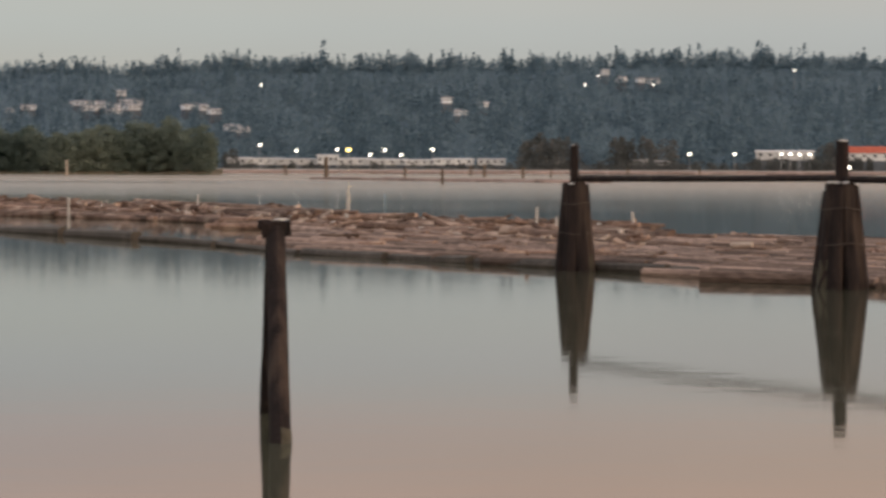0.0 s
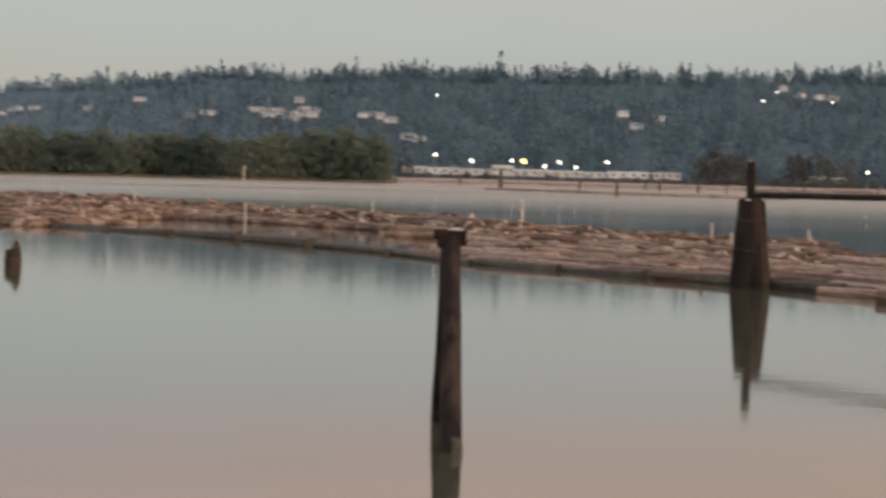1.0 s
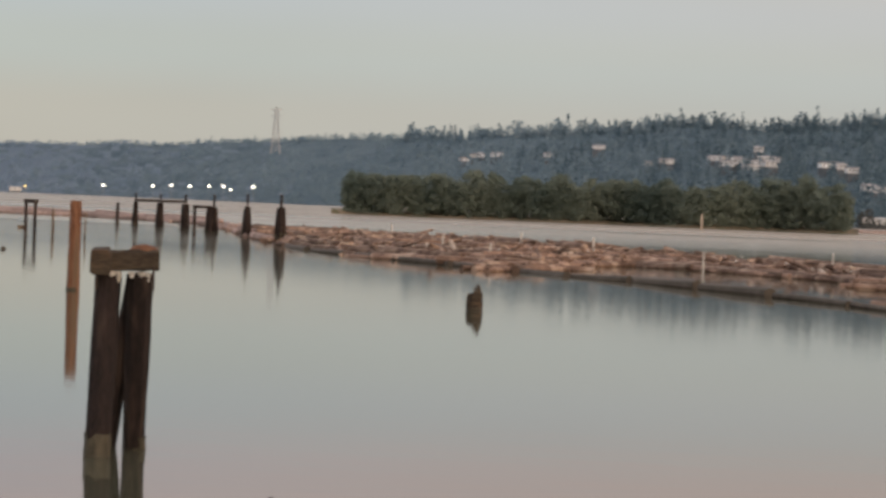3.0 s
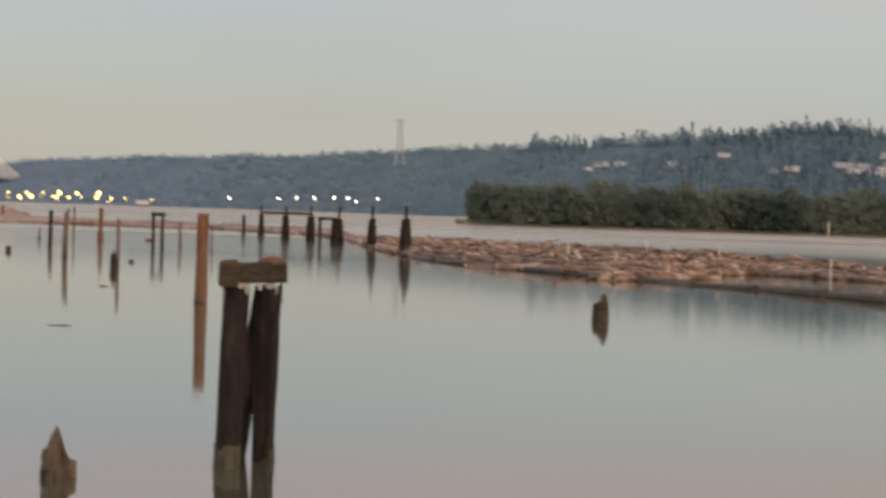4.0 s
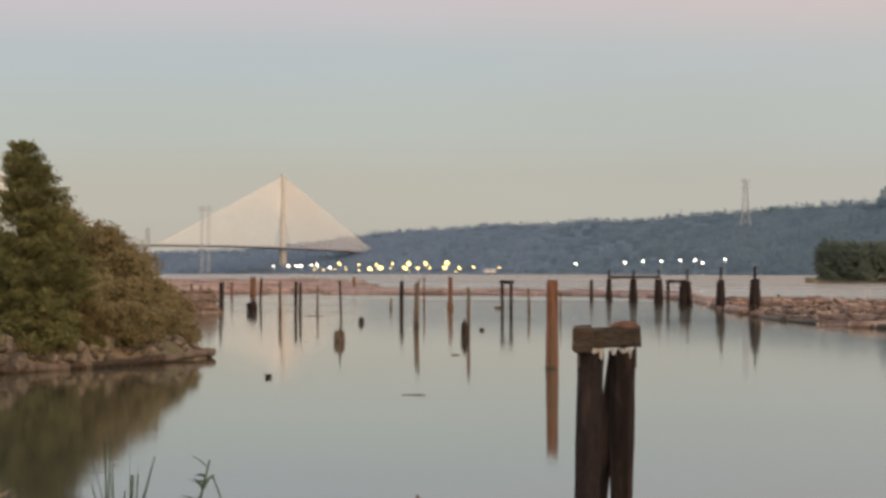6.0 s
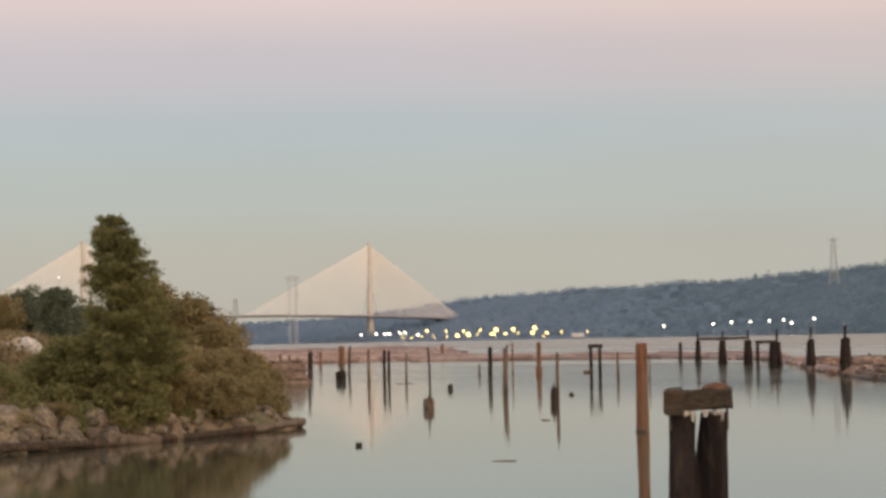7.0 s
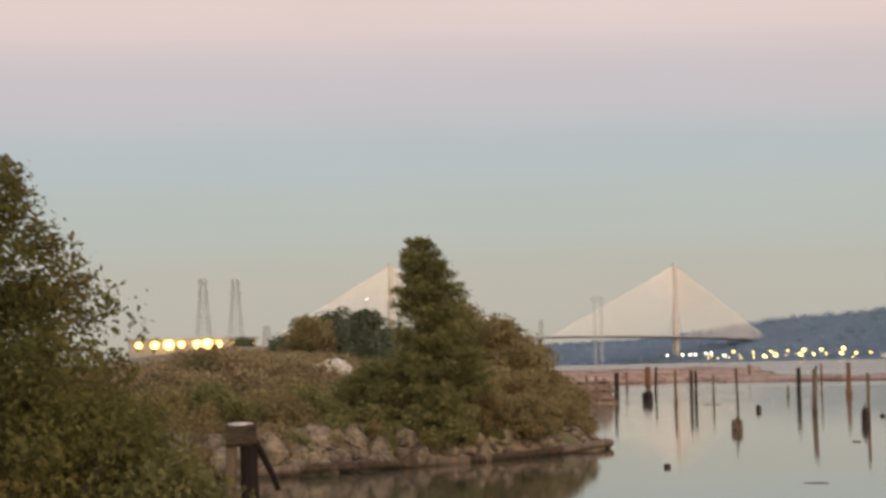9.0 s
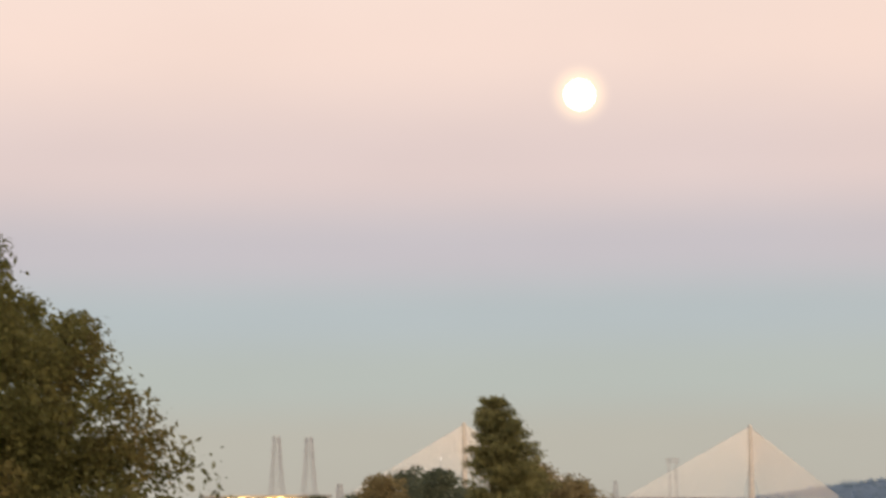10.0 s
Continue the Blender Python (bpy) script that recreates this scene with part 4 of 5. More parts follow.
def bush(name, at, height, radius, leaves, size, mat, seed, label, category="bush", group="bank bushes", lump=0.4, stems=5):
    """A shrub: stems from one root and a crown of many leaves in uneven clumps."""
    rng = np.random.default_rng(seed)
    ob = thing(name, at, label, category, group)
    n = 26
    u = rng.uniform(0.12, 1, n)
    a = rng.uniform(0, 2 * np.pi, n)
    rr = radius * np.sqrt(rng.uniform(0, 1, n)) * np.sqrt(np.clip(1.05 - u ** 1.6, 0.05, 1))
    C = np.stack([rr * np.cos(a), rr * np.sin(a), u * height * 0.86], 1)
    R = radius * lump * rng.uniform(0.6, 1.15, n)
    P = clump_points(rng, C, R, leaves)
    P = P[(P[:, 2] > 0.02)]
    V, F = leaf_cards(P, size, rng)
    mesh_np("crown", V, F, mat, ob)
    for k in range(stems):
        c = C[k]
        part("stem", trunk(bmesh.new(), (0.1 * k - 0.2, 0, -0.3), (float(c[0]), float(c[1]), float(c[2])), 0.05 + 0.01 * height, 0.015, 6, 4, 0.1, k, 0, 0.05), BARK, ob)
    return ob


# loose foliage over the island's crowns
rng = np.random.default_rng(77)
centres, radii = [], []
for _ in range(3600):
    az = rng.uniform(5.45, 17.45)
    d = 742 + 20 * noise.noise((az * 0.5, 0, 3)) + rng.random() * 14
    top = EYE + d * math.tan(radians(lerp(ISLE_TOP, az)))
    v = polar(az, d, top * (rng.uniform(0.02, 1.0) * (0.92 + 0.3 * noise.noise((az * 2.4, 1.0, 6.0))) + 0.03))
    centres.append((v.x, v.y, v.z))
    radii.append(rng.uniform(0.7, 1.9))
V, F = leaf_cards(clump_points(rng, np.array(centres), np.array(radii), 130000), 0.75, rng, 0.6, 0.2)
tagged(mesh_np("island_leaves", V, F, ISLE), "loose olive foliage over the island trees, greyed by painted haze", "foliage", kind="stuff")

# ---- the rocky point with its trees ----
SHORE = [(31.75, 100), (31.95, 97.5), (33, 93.5), (34.7, 88.6), (36.7, 84), (39.4, 79.6), (41.5, 77.8), (45, 76), (52, 75), (60, 75)]
RIGHT = [(75, 33.5), (97, 31.75), (112, 32.1), (150, 32.6), (230, 33.4), (420, 35.2), (700, 37)]


def land_z(az, d):
    """Height of the point's ground: a steep bank, then rough ground that rises to a mound."""
    s = d - lerp(SHORE, az)
    e = (az - lerp(RIGHT, d)) * radians(1) * d
    s = min(s, e * 0.9)
    if s < 0:
        return max(-1.2, s * 0.5)
    bank = 1.75 * (1 - math.exp(-s / 2.6))
    mound = (1.7 * math.exp(-(((az - 40.6) / 2.6) ** 2)) + 0.55 * math.exp(-(((az - 38.3) / 0.8) ** 2))) * min(1, max(0, (d - 92) / 24))
    far = 2.4 * min(1, max(0, (d - 110) / 120))
    return bank + mound + far + 0.28 * noise.noise((az * 2.1, d * 0.17, 7)) * min(1, s / 3)


verts, faces = [], []
LAZ = np.concatenate([np.arange(31.4, 44, 0.14), np.arange(44, 66, 1.0)])
LDS = np.concatenate([np.arange(73, 112, 1.0), np.arange(112, 160, 4.0), np.arange(160, 420, 20.0), np.arange(420, 1500, 90.0)])
for az in LAZ:
    for d in LDS:
        verts.append(polar(az, d, land_z(az, d)))
nd = len(LDS)
for i in range(len(LAZ) - 1):
    for j in range(nd - 1):
        faces.append((i * nd + j, i * nd + j + 1, (i + 1) * nd + j + 1, (i + 1) * nd + j))
point = tagged(pydata("bank_point", verts, faces, SOIL, smooth=True), "rough brown river point with a rocky bank", "bank", kind="structure")


def on_land(az, d, dz=0.0):
    return polar(az, d, land_z(az, d) + dz)


# old timber sill along the waterline
SILL = [33.0, 34.0, 35.2, 36.4, 37.8, 39.2, 40.7, 42.2, 44.0]
ob = thing("timber_sill", polar(31.75, 97.6), "dark waterlogged timbers along the foot of the bank", "timber")
base_at = polar(31.75, 97.6)
for i, (a0, a1) in enumerate(zip([31.8] + SILL, SILL)):
    q0, q1 = polar(a0, lerp(SHORE, a0) - 0.35, 0.16), polar(a1, lerp(SHORE, a1) - 0.35, 0.16)
    part("sill_log", trunk(bmesh.new(), q0 - base_at, q1 - base_at, 0.17, 0.14, 9, 6, 0.1, i, 0, 0.06), TIMBER if i % 3 else PILE_GREY, ob)

# conifer-shaped tree on the point
def spire_tree(at, height, radius, leaves, seed, label):
    rng = np.random.default_rng(seed)
    ob = thing("tree", at, label, "tree", "bank trees")
    part("trunk", trunk(bmesh.new(), (0, 0, -0.4), (0.14, 0.05, height * 0.93), 0.17, 0.03, 9, 8, 0.08, seed, 0, 0.05), BARK, ob)
    needles = []
    for k in range(330):
        u = rng.uniform(0.03, 0.985)
        u = 0.75 * u + 0.25 * (math.floor(u * 17) + 0.5) / 17
        reach = radius * ((1.02 - u) ** 0.65) * rng.uniform(0.62, 1.15) + 0.10
        a = rng.uniform(0, 6.28)
        tip = 0.42 - 1.25 * max(0, u - 0.5)
        foot = Vector((0.81 * tip + 0.1 + 0.2 * u, 0.59 * tip + 0.15 * u, u * height * 0.96))
        end = foot + Vector((math.cos(a) * reach, math.sin(a) * reach, reach * rng.uniform(-0.12, 0.30) + 0.1))
        if k < 44:
            part("limb", trunk(bmesh.new(), foot, end, 0.045 * (1.25 - u), 0.01, 5, 3, 0.1, k, 0, 0.03), BARK, ob)
        n = int(leaves / 330 * (0.35 + 1.3 * reach / radius))
        w_ = rng.uniform(0.0, 1.0, (n, 1)) ** 0.75
        mid = np.array(foot) * (1 - w_) + np.array(end) * w_
        mid[:, 2:] -= 0.22 * reach * w_ * (1 - w_)
        spread = (0.10 + 0.20 * reach * (1.05 - w_)) * 0.75
        needles.append(mid + rng.normal(size=(n, 3)) * spread * np.array([1, 1, 0.6]))
    V, F = leaf_cards(np.concatenate(needles), 0.15, rng, 0.34, 0.5)
    mesh_np("crown", V, F, LEAF_DARK, ob)
    return ob


spire_tree(on_land(36.3, 88.5), 7.1, 2.35, 62000, 5, "tall dark evergreen-shaped tree on the rocky point")
# brush to both sides of it
for i, (az, d, h, r, n, mat, words) in enumerate([
        (35.35, 128, 3.95, 2.7, 8000, LEAF_BROWN, "tall olive-brown willow brush behind the dark tree"), (34.5, 118, 3.4, 2.3, 7500, LEAF_BROWN, "tall olive-brown willow brush behind the dark tree"),
        (33.8, 116, 2.78, 2.0, 6500, LEAF_BROWN, "olive-brown willow brush near the end of the point"), (33.1, 115, 2.2, 1.6, 4500, LEAF_BROWN, "low brown brush at the end of the point"),
        (34.9, 105, 2.2, 2.0, 5000, LEAF_BROWN, "olive-brown brush on the point"), (34.0, 105, 1.9, 1.9, 4500, LEAF_BROWN, "olive-brown brush on the point"), (33.35, 106, 1.5, 1.7, 3500, LEAF_BROWN, "low brown brush at the end of the point"),
        (34.4, 91.8, 1.3, 1.5, 3500, LEAF_BROWN, "rusty brown brush overhanging the rocks"), (35.3, 93, 1.7, 1.8, 4000, LEAF_DARK, "dark green brush beside the tree's foot"), (33.2, 96.5, 1.1, 1.3, 3000, LEAF_BROWN, "rusty brown brush overhanging the rocks"), (32.6, 99.5, 0.8, 1.0, 2200, LEAF_BROWN, "low brown brush at the end of the point"),
        (34.9, 88.9 + 1.5, 2.0, 1.5, 4000, LEAF_BROWN, "rusty brown brush overhanging the rocks"), (35.9, 87.0, 2.2, 1.4, 4000, LEAF_DARK, "dark green brush at the tree's foot"), (33.9, 92.6, 1.6, 1.3, 3500, LEAF_BROWN, "rusty brown brush overhanging the rocks"),
        (37.2, 88, 2.5, 1.5, 4500, LEAF_DARK, "dark green brush at the tree's foot"), (37.9, 88.5, 1.5, 1.6, 3500, LEAF_DARK, "low dark brambles above the rocks"), (38.9, 86.8, 1.3, 1.6, 3200, LEAF_DARK, "low dark brambles above the rocks"),
        (39.9, 86, 1.2, 1.7, 3200, LEAF_BROWN, "low brown brambles above the rocks"), (41.1, 84.5, 1.35, 1.6, 3500, LEAF_DARK, "dark clump of brambles above the rocks"), (42.4, 83.5, 1.3, 1.9, 3200, LEAF_BROWN, "low brown brambles above the rocks"), (43.8, 82, 1.5, 2.0, 3000, LEAF_BROWN, "low brown brambles above the rocks"),
        (39.6, 95, 1.2, 2.2, 2600, LEAF_BROWN, "dry brown brush on the mound"), (40.3, 99, 1.0, 2.4, 2600, GRASS, "dry tan grass tussock on the mound"), (42.0, 104, 1.0, 2.6, 2600, GRASS, "dry tan grass tussock on the mound"), (39.2, 108, 1.0, 2.4, 2400, GRASS, "dry tan grass tussock on the mound"), (41.2, 116, 0.9, 2.8, 2400, GRASS, "dry tan grass tussock on the mound")]):
    k_ = 1.25 if az < 36 and h > 2.2 else 1.0
    bush("bush", on_land(az, d, -0.1), h * k_, r * (1.1 if k_ > 1 else 1), int(n * 1.7), (0.15 if d < 105 else 0.19) if mat is not GRASS else 0.22, mat, 60 + i, words)
# brambles and dry tufts hanging over the rocks
trnd = random.Random(9)
for i in range(30):
    az = 33.2 + 11.5 * trnd.random()
    d = lerp(SHORE, az) + trnd.uniform(1.0, 3.6)
    m_, words = trnd.choice(((LEAF_DARK, "small dark bramble between the bank rocks"), (LEAF_BROWN, "small brown bramble between the bank rocks"), (GRASS, "dry tan tuft between the bank rocks"), (LEAF_DARK, "small dark bramble between the bank rocks")))
    bush("bush", on_land(az, d, -0.05), trnd.uniform(0.4, 0.9), trnd.uniform(0.45, 0.9), 900, 0.12, m_, 140 + i, words, group="bank brambles", stems=3)
# rounded trees farther back
for i, (az, d, h, r, n) in enumerate([(39.45, 190, 2.0, 1.6, 1800), (38.85, 185, 4.0, 1.8, 3000), (38.2, 188, 5.0, 1.9, 3600), (37.55, 180, 5.4, 2.0, 3600), (36.9, 178, 4.2, 2.3, 3000), (40.45, 260, 1.7, 1.3, 1200)]):
    bush("round_tree", on_land(az, d, -0.2), h * 0.72, r, int(n * 2.2), 0.26, LEAF_BROWN if i == 1 else LEAF_TEAL, 90 + i, "rounded dull green tree behind the mound", "tree", "far bank trees", 0.6, 3)
# pale heap of gravel bags on the mound
bm = bmesh.new()
bmesh.ops.create_icosphere(bm, subdivisions=3, radius=1)
for v in bm.verts:
    v.co = Vector((v.co.x * 1.25, v.co.y * 0.7, max(-0.6, v.co.z * 0.7))) * 0.62 * (1 + 0.6 * noise.noise(v.co * 2.9))
ob = thing("tarp_heap", on_land(38.3, 116, 0.3), "crumpled pale tarpaulin heap on the mound", "tarpaulin", turn=38)
part("sheet", bm, GUANO, ob)
bm = bmesh.new()
bmesh.ops.create_icosphere(bm, subdivisions=2, radius=0.36)
for v in bm.verts:
    v.co = Vector((v.co.x * 1.3 - 0.75, v.co.y, max(-0.1, v.co.z * 0.6))) * (1 + 0.3 * noise.noise(v.co * 3))
part("fold", bm, GUANO, ob)

# dry grass over the point
rng = np.random.default_rng(8)
pts = []
while len(pts) < 26000:
    az, d = rng.uniform(32.4, 46), rng.uniform(78, 178)
    z = land_z(az, d)
    if z > 0.9 and noise.noise((az * 3, d * 0.3, 1)) > -0.25:
        v = polar(az, d, z + rng.uniform(0.0, 0.3))
        pts.append((v.x, v.y, v.z))
V, F = leaf_cards(np.array(pts), 0.42, rng, 0.12, -1.4)
tagged(mesh_np("dry_grass", V, F, GRASS), "dry tan grass over the rough point", "grass", kind="stuff")

# ---- rotting timber crib behind the point ----
ob = thing("timber_crib", polar(32.05, 205), "rotting tan timber crib at the water's edge", "timber crib", turn=32)
for k, (x, h) in enumerate([(-1.6, 2.0), (-0.9, 2.5), (-0.1, 2.4), (0.6, 2.2), (1.55, 2.55), (-1.6, 1.6)]):
    pile_part(ob, "post", (x, 0.6 * (k % 2), -1), (x, 0.6 * (k % 2), h), 0.14, 0.11, PILE_GREY if k != 4 else PILE, 60 + k)
for k in range(8):
    z = 0.02 + 0.25 * k
    left, right = -1.9 + 0.07 * (k * 3 % 4), 1.75 - 0.12 * (k * 5 % 4) - 0.05 * k
    part("plank", beam(bmesh.new(), (left, -0.38, z), (right, -0.34, z + 0.03), 0.2, 0.235, 0.025, k, 6), (LOG_GREY, PILE_GREY, LOG_GREY)[k % 3], ob)
for k, x in enumerate((-1.2, -0.3, 0.5)):
    part("crib_fill", trunk(bmesh.new(), (x, 0.2, -0.4), (x + 0.2, 0.9, 1.1), 0.35, 0.28, 9, 4, 0.15, k, 0.2), PILE_GREY, ob)

# capped bollard piles in front of the point
ob = thing("capped_bollard", polar(40.47, 32), "two slim dark piles under a squared cap dusted white", "pile pair", turn=40.47)
pile_part(ob, "shaft", (-0.19, 0.2, -1.4), (-0.14, 0, 2.55), 0.085, 0.075, PILE_GREY, 5, 0)
pile_part(ob, "shaft", (0.16, -0.3, -1.4), (0.10, 0, 2.55), 0.125, 0.115, PILE, 6, 0)
part("cap_block", beam(bmesh.new(), (-0.21, 0, 2.66), (0.2, 0, 2.66), 0.36, 0.27, 0.012, 7, 4), TIMBER, ob)
bm = trunk(bmesh.new(), (-0.02, 0, 2.785), (-0.02, 0, 2.815), 0.17, 0.16, 12, 1, 0.1, 4)
part("lime_patch", bm, GUANO, ob, "white bird lime")
part("strut", trunk(bmesh.new(), (0.2, 0.05, 2.6), (0.42, 0.1, 1.9), 0.05, 0.04, 6, 4, 0.15, 4, 0, 0.06), PILE, ob, "crooked dark hanging strut")

# ---- the near bank, under and beside the camera ----
NEAR_SHORE = [(-180, 10), (-90, 11), (-40, 12), (0, 13), (20, 14), (28, 16), (32, 16.5), (35, 21.5), (36.8, 24.6), (38, 26), (44, 29), (52, 33), (62, 42), (90, 60), (180, 60)]


def near_z(az, d):
    s = lerp(NEAR_SHORE, az) - d
    if s < 0:
        return max(-1.2, s * 0.4)
    rise = min(1.9, 0.28 * s + 0.1)
    if az > 20:
        rise = min(1.9, (0.26 if az < 38 else 0.26 + 0.07 * min(4, az - 38)) * s + 0.12)
    return rise + 0.1 * noise.noise(polar(az, d) * 0.35) * min(1, s)


verts, faces = [], []
BAZ = np.concatenate([np.arange(-180, 20, 6.0), np.arange(20, 60, 0.8), np.arange(60, 181, 6.0)])
BDS = np.concatenate([[0.02], np.arange(0.7, 34, 0.7), np.arange(34, 64, 3.0)])
for az in BAZ:
    for d in BDS:
        verts.append(polar(az, d, near_z(az, d)))
nd = len(BDS)
for i in range(len(BAZ) - 1):
    for j in range(nd - 1):
        faces.append((i * nd + j, i * nd + j + 1, (i + 1) * nd + j + 1, (i + 1) * nd + j))
tagged(pydata("near_bank", verts, faces, SOIL, smooth=True), "grassy near river bank", "bank", kind="structure")
# ground behind the camera out to the horizon
bm = bmesh.new()
vs = [bm.verts.new(v) for v in (polar(95, 58, 0.4), polar(140, 50, 1.7), polar(180, 50, 1.7), polar(220, 9, 0.6), polar(268, 9, 0.3), polar(268, 4200, 0.6), polar(220, 4500, 2), polar(180, 4500, 2), polar(140, 4500, 2), polar(95, 4200, 0.6))]
for i in range(4):
    bm.faces.new((vs[i], vs[i + 1], vs[8 - i], vs[9 - i]))
tagged(part("ground", bm, SOIL), "flat brown ground behind the river bank", "ground", kind="structure")

# leafy tree on the near bank
def near_tree():
    rng = np.random.default_rng(12)
    at = polar(49.5, 27.0, near_z(49.5, 27.0))
    ob = thing("broadleaf_tree", at, "bushy olive-green tree with yellowing leaves on the bank", "tree", turn=49.5)
    part("trunk", trunk(bmesh.new(), (0, 0, -0.4), (0.2, 0, 3.5), 0.16, 0.05, 9, 8, 0.08, 3, 0, 0.08), BARK, ob)
    PROFILE = [(0.0, 3.3), (0.7, 3.5), (1.3, 3.3), (2.0, 3.0), (2.9, 2.25), (3.6, 1.75), (4.2, 1.0), (4.75, 0.25)]
    C, R = [], []
    while len(C) < 560:
        z = 4.58 * rng.uniform(0.0, 1.0) ** 1.2
        a = rng.uniform(0, 6.28)
        q = lerp(PROFILE, z) * math.sqrt(rng.uniform(0.1, 1.0)) * rng.uniform(0.8, 1.0)
        C.append((q * math.cos(a), q * math.sin(a), z + 0.2))
        R.append(rng.uniform(0.25, 0.55))
        if len(C) < 45:
            z0 = max(0.3, z * 0.55)
            part("limb", trunk(bmesh.new(), (0.05 * z0, 0, min(3.3, z0)), Vector(C[-1]), 0.055, 0.012, 6, 5, 0.1, len(C), 0, 0.06), BARK, ob)
    C, R = np.array(C), np.array(R)
    V, F = leaf_cards(clump_points(rng, C, R, 160000), 0.077, rng, 0.5, 0.3)
    mesh_np("crown", V, F, LEAF, ob)
    # loose twigs at the outline
    n = 260
    z = rng.uniform(0.4, 4.68, n)
    a = rng.uniform(0, 6.28, n)
    q = np.array([lerp(PROFILE, zz) for zz in z]) * rng.uniform(0.86, 1.0, n) + 0.03
    tips = np.stack([q * np.cos(a), q * np.sin(a), z + 0.25], 1)
    P = np.repeat(tips, 16, axis=0) + rng.normal(scale=0.12, size=(n * 16, 3))
    V, F = leaf_cards(P, 0.09, rng, 0.45, 0.2)
    mesh_np("twig_leaves", V, F, LEAF, ob)
    return ob


near_tree()
bush("bush", polar(43.3, 25.3, near_z(43.3, 25.3) - 0.1), 1.35, 1.2, 6000, 0.085, LEAF, 31, "low green bramble under the bank tree", group="near bushes")
bush("bush", polar(45.5, 24.5, near_z(45.5, 24.5) - 0.1), 2.1, 1.4, 7000, 0.085, LEAF, 32, "green bramble under the bank tree", group="near bushes")
bush("bush", polar(42.2, 24.2, near_z(42.2, 24.2) - 0.1), 0.9, 0.75, 3500, 0.08, LEAF_DARK, 33, "small dark bramble at the water's edge", group="near bushes")

# reeds at the water's edge
def reeds(az, d, top, count, spread, seed, label):
    rr = random.Random(seed)
    z0 = min(0.1, near_z(az, d))
    ob = thing("reed_clump", polar(az, d, z0), label, "reeds", "shore reeds", turn=az)
    V, F = [], []
    for k in range(count):
        x, y = rr.gauss(0, spread * 0.4), rr.gauss(0, 0.15)
        h = (top - z0) * rr.uniform(0.72, 1.0)
        bend, w = rr.gauss(0.0, 0.075) * h, rr.uniform(0.022, 0.046)
        dirx, diry = math.cos(rr.random() * 6.3), math.sin(rr.random() * 6.3)
        b = len(V)
        for s in range(7):
            u = s / 6
            droop = -0.28 * h * max(0, u - 0.7) * (2 if rr.random() < 0.5 and k % 3 == 0 else 0)
            c = Vector((x + bend * u * u, y + 0.1 * u * u, h * u + droop))
            ww = w * (1.05 - u) + 0.002
            V.append(c + Vector((dirx * ww, diry * ww, 0)))
            V.append(c - Vector((dirx * ww, diry * ww, 0)))
        for s in range(6):
            F.append((b + 2 * s, b + 2 * s + 1, b + 2 * s + 3, b + 2 * s + 2))
    pydata("foliage", V, F, REED, ob)
    for k in range(3):
        x = rr.gauss(0, spread * 0.3)
        part("stalk", trunk(bmesh.new(), (x, 0, -0.1), (x + 0.1, 0, (top - z0) * 0.8), 0.012, 0.006, 5, 5, 0.05, k, 0, 0.02), REED, ob)


reeds(33.8, 18.6, 2.45, 16, 0.16, 4, "sparse upright green reeds at the water's edge")
reeds(30.84, 17.9, 1.85, 3, 0.08, 6, "a few thin reed stems at the water's edge")


def marsh_plant(az, d, top, label):
    """A tall bent weed: two leaning stems and long leaves that spray from the upper part."""
    rr = random.Random(14)
    z0 = min(0.1, near_z(az, d))
    h = top - z0
    ob = thing("marsh_plant", polar(az, d, z0), label, "plant", turn=az)
    part("stem", trunk(bmesh.new(), (-0.76, 0, -0.1), (0.0, 0, h * 0.97), 0.022, 0.008, 6, 9, 0.08, 3, 0, 0.02), REED, ob)
    part("stem", trunk(bmesh.new(), (1.0, 0.05, -0.1), (0.0, 0, h * 0.93), 0.014, 0.006, 6, 9, 0.08, 5, 0, 0.02), REED, ob)
    for k in range(30):
        u = rr.uniform(0.80, 0.98)
        root = Vector((-0.76 + 0.76 * u, 0, h * 0.97 * u)) if k % 5 else Vector((1.0 - 1.0 * u, 0.02, h * 0.93 * u))
        a, reach = rr.uniform(0, 6.28), rr.uniform(0.08, 0.18)
        out = Vector((math.cos(a), 0.6 * math.sin(a), 0))
        side = Vector((-out.y, out.x, 0)) * rr.uniform(0.014, 0.026) + Vector((0, 0, 0.014))
        rise = rr.uniform(0.2, 1.5)
        V, F = [], []
        for s_ in range(6):
            w_ = s_ / 5
            c = root + out * (reach * w_) + Vector((0, 0, reach * (rise * w_ - 0.45 * w_ * w_)))
            V += [c + side * (1.05 - w_), c - side * (1.05 - w_)]
        for s_ in range(5):
            F.append((2 * s_, 2 * s_ + 1, 2 * s_ + 3, 2 * s_ + 2))
        pydata("leaf", V, F, REED, ob)
    return ob


marsh_plant(31.72, 18.2, 2.2, "dark green weed with bent leaves at the water's edge")
bush("bush", polar(36.6, 24.2, near_z(36.6, 24.2) - 0.15), 1.0, 0.95, 4200, 0.08, LEAF_DARK, 41, "dark green bush on the near bank", "bush", "near bushes")
bush("grass_tussock", polar(35.6, 23.2, near_z(35.6, 23.2) - 0.15), 0.6, 0.6, 1500, 0.14, GRASS, 42, "small dry grass tussock on the near bank", "grass", "near tussocks")

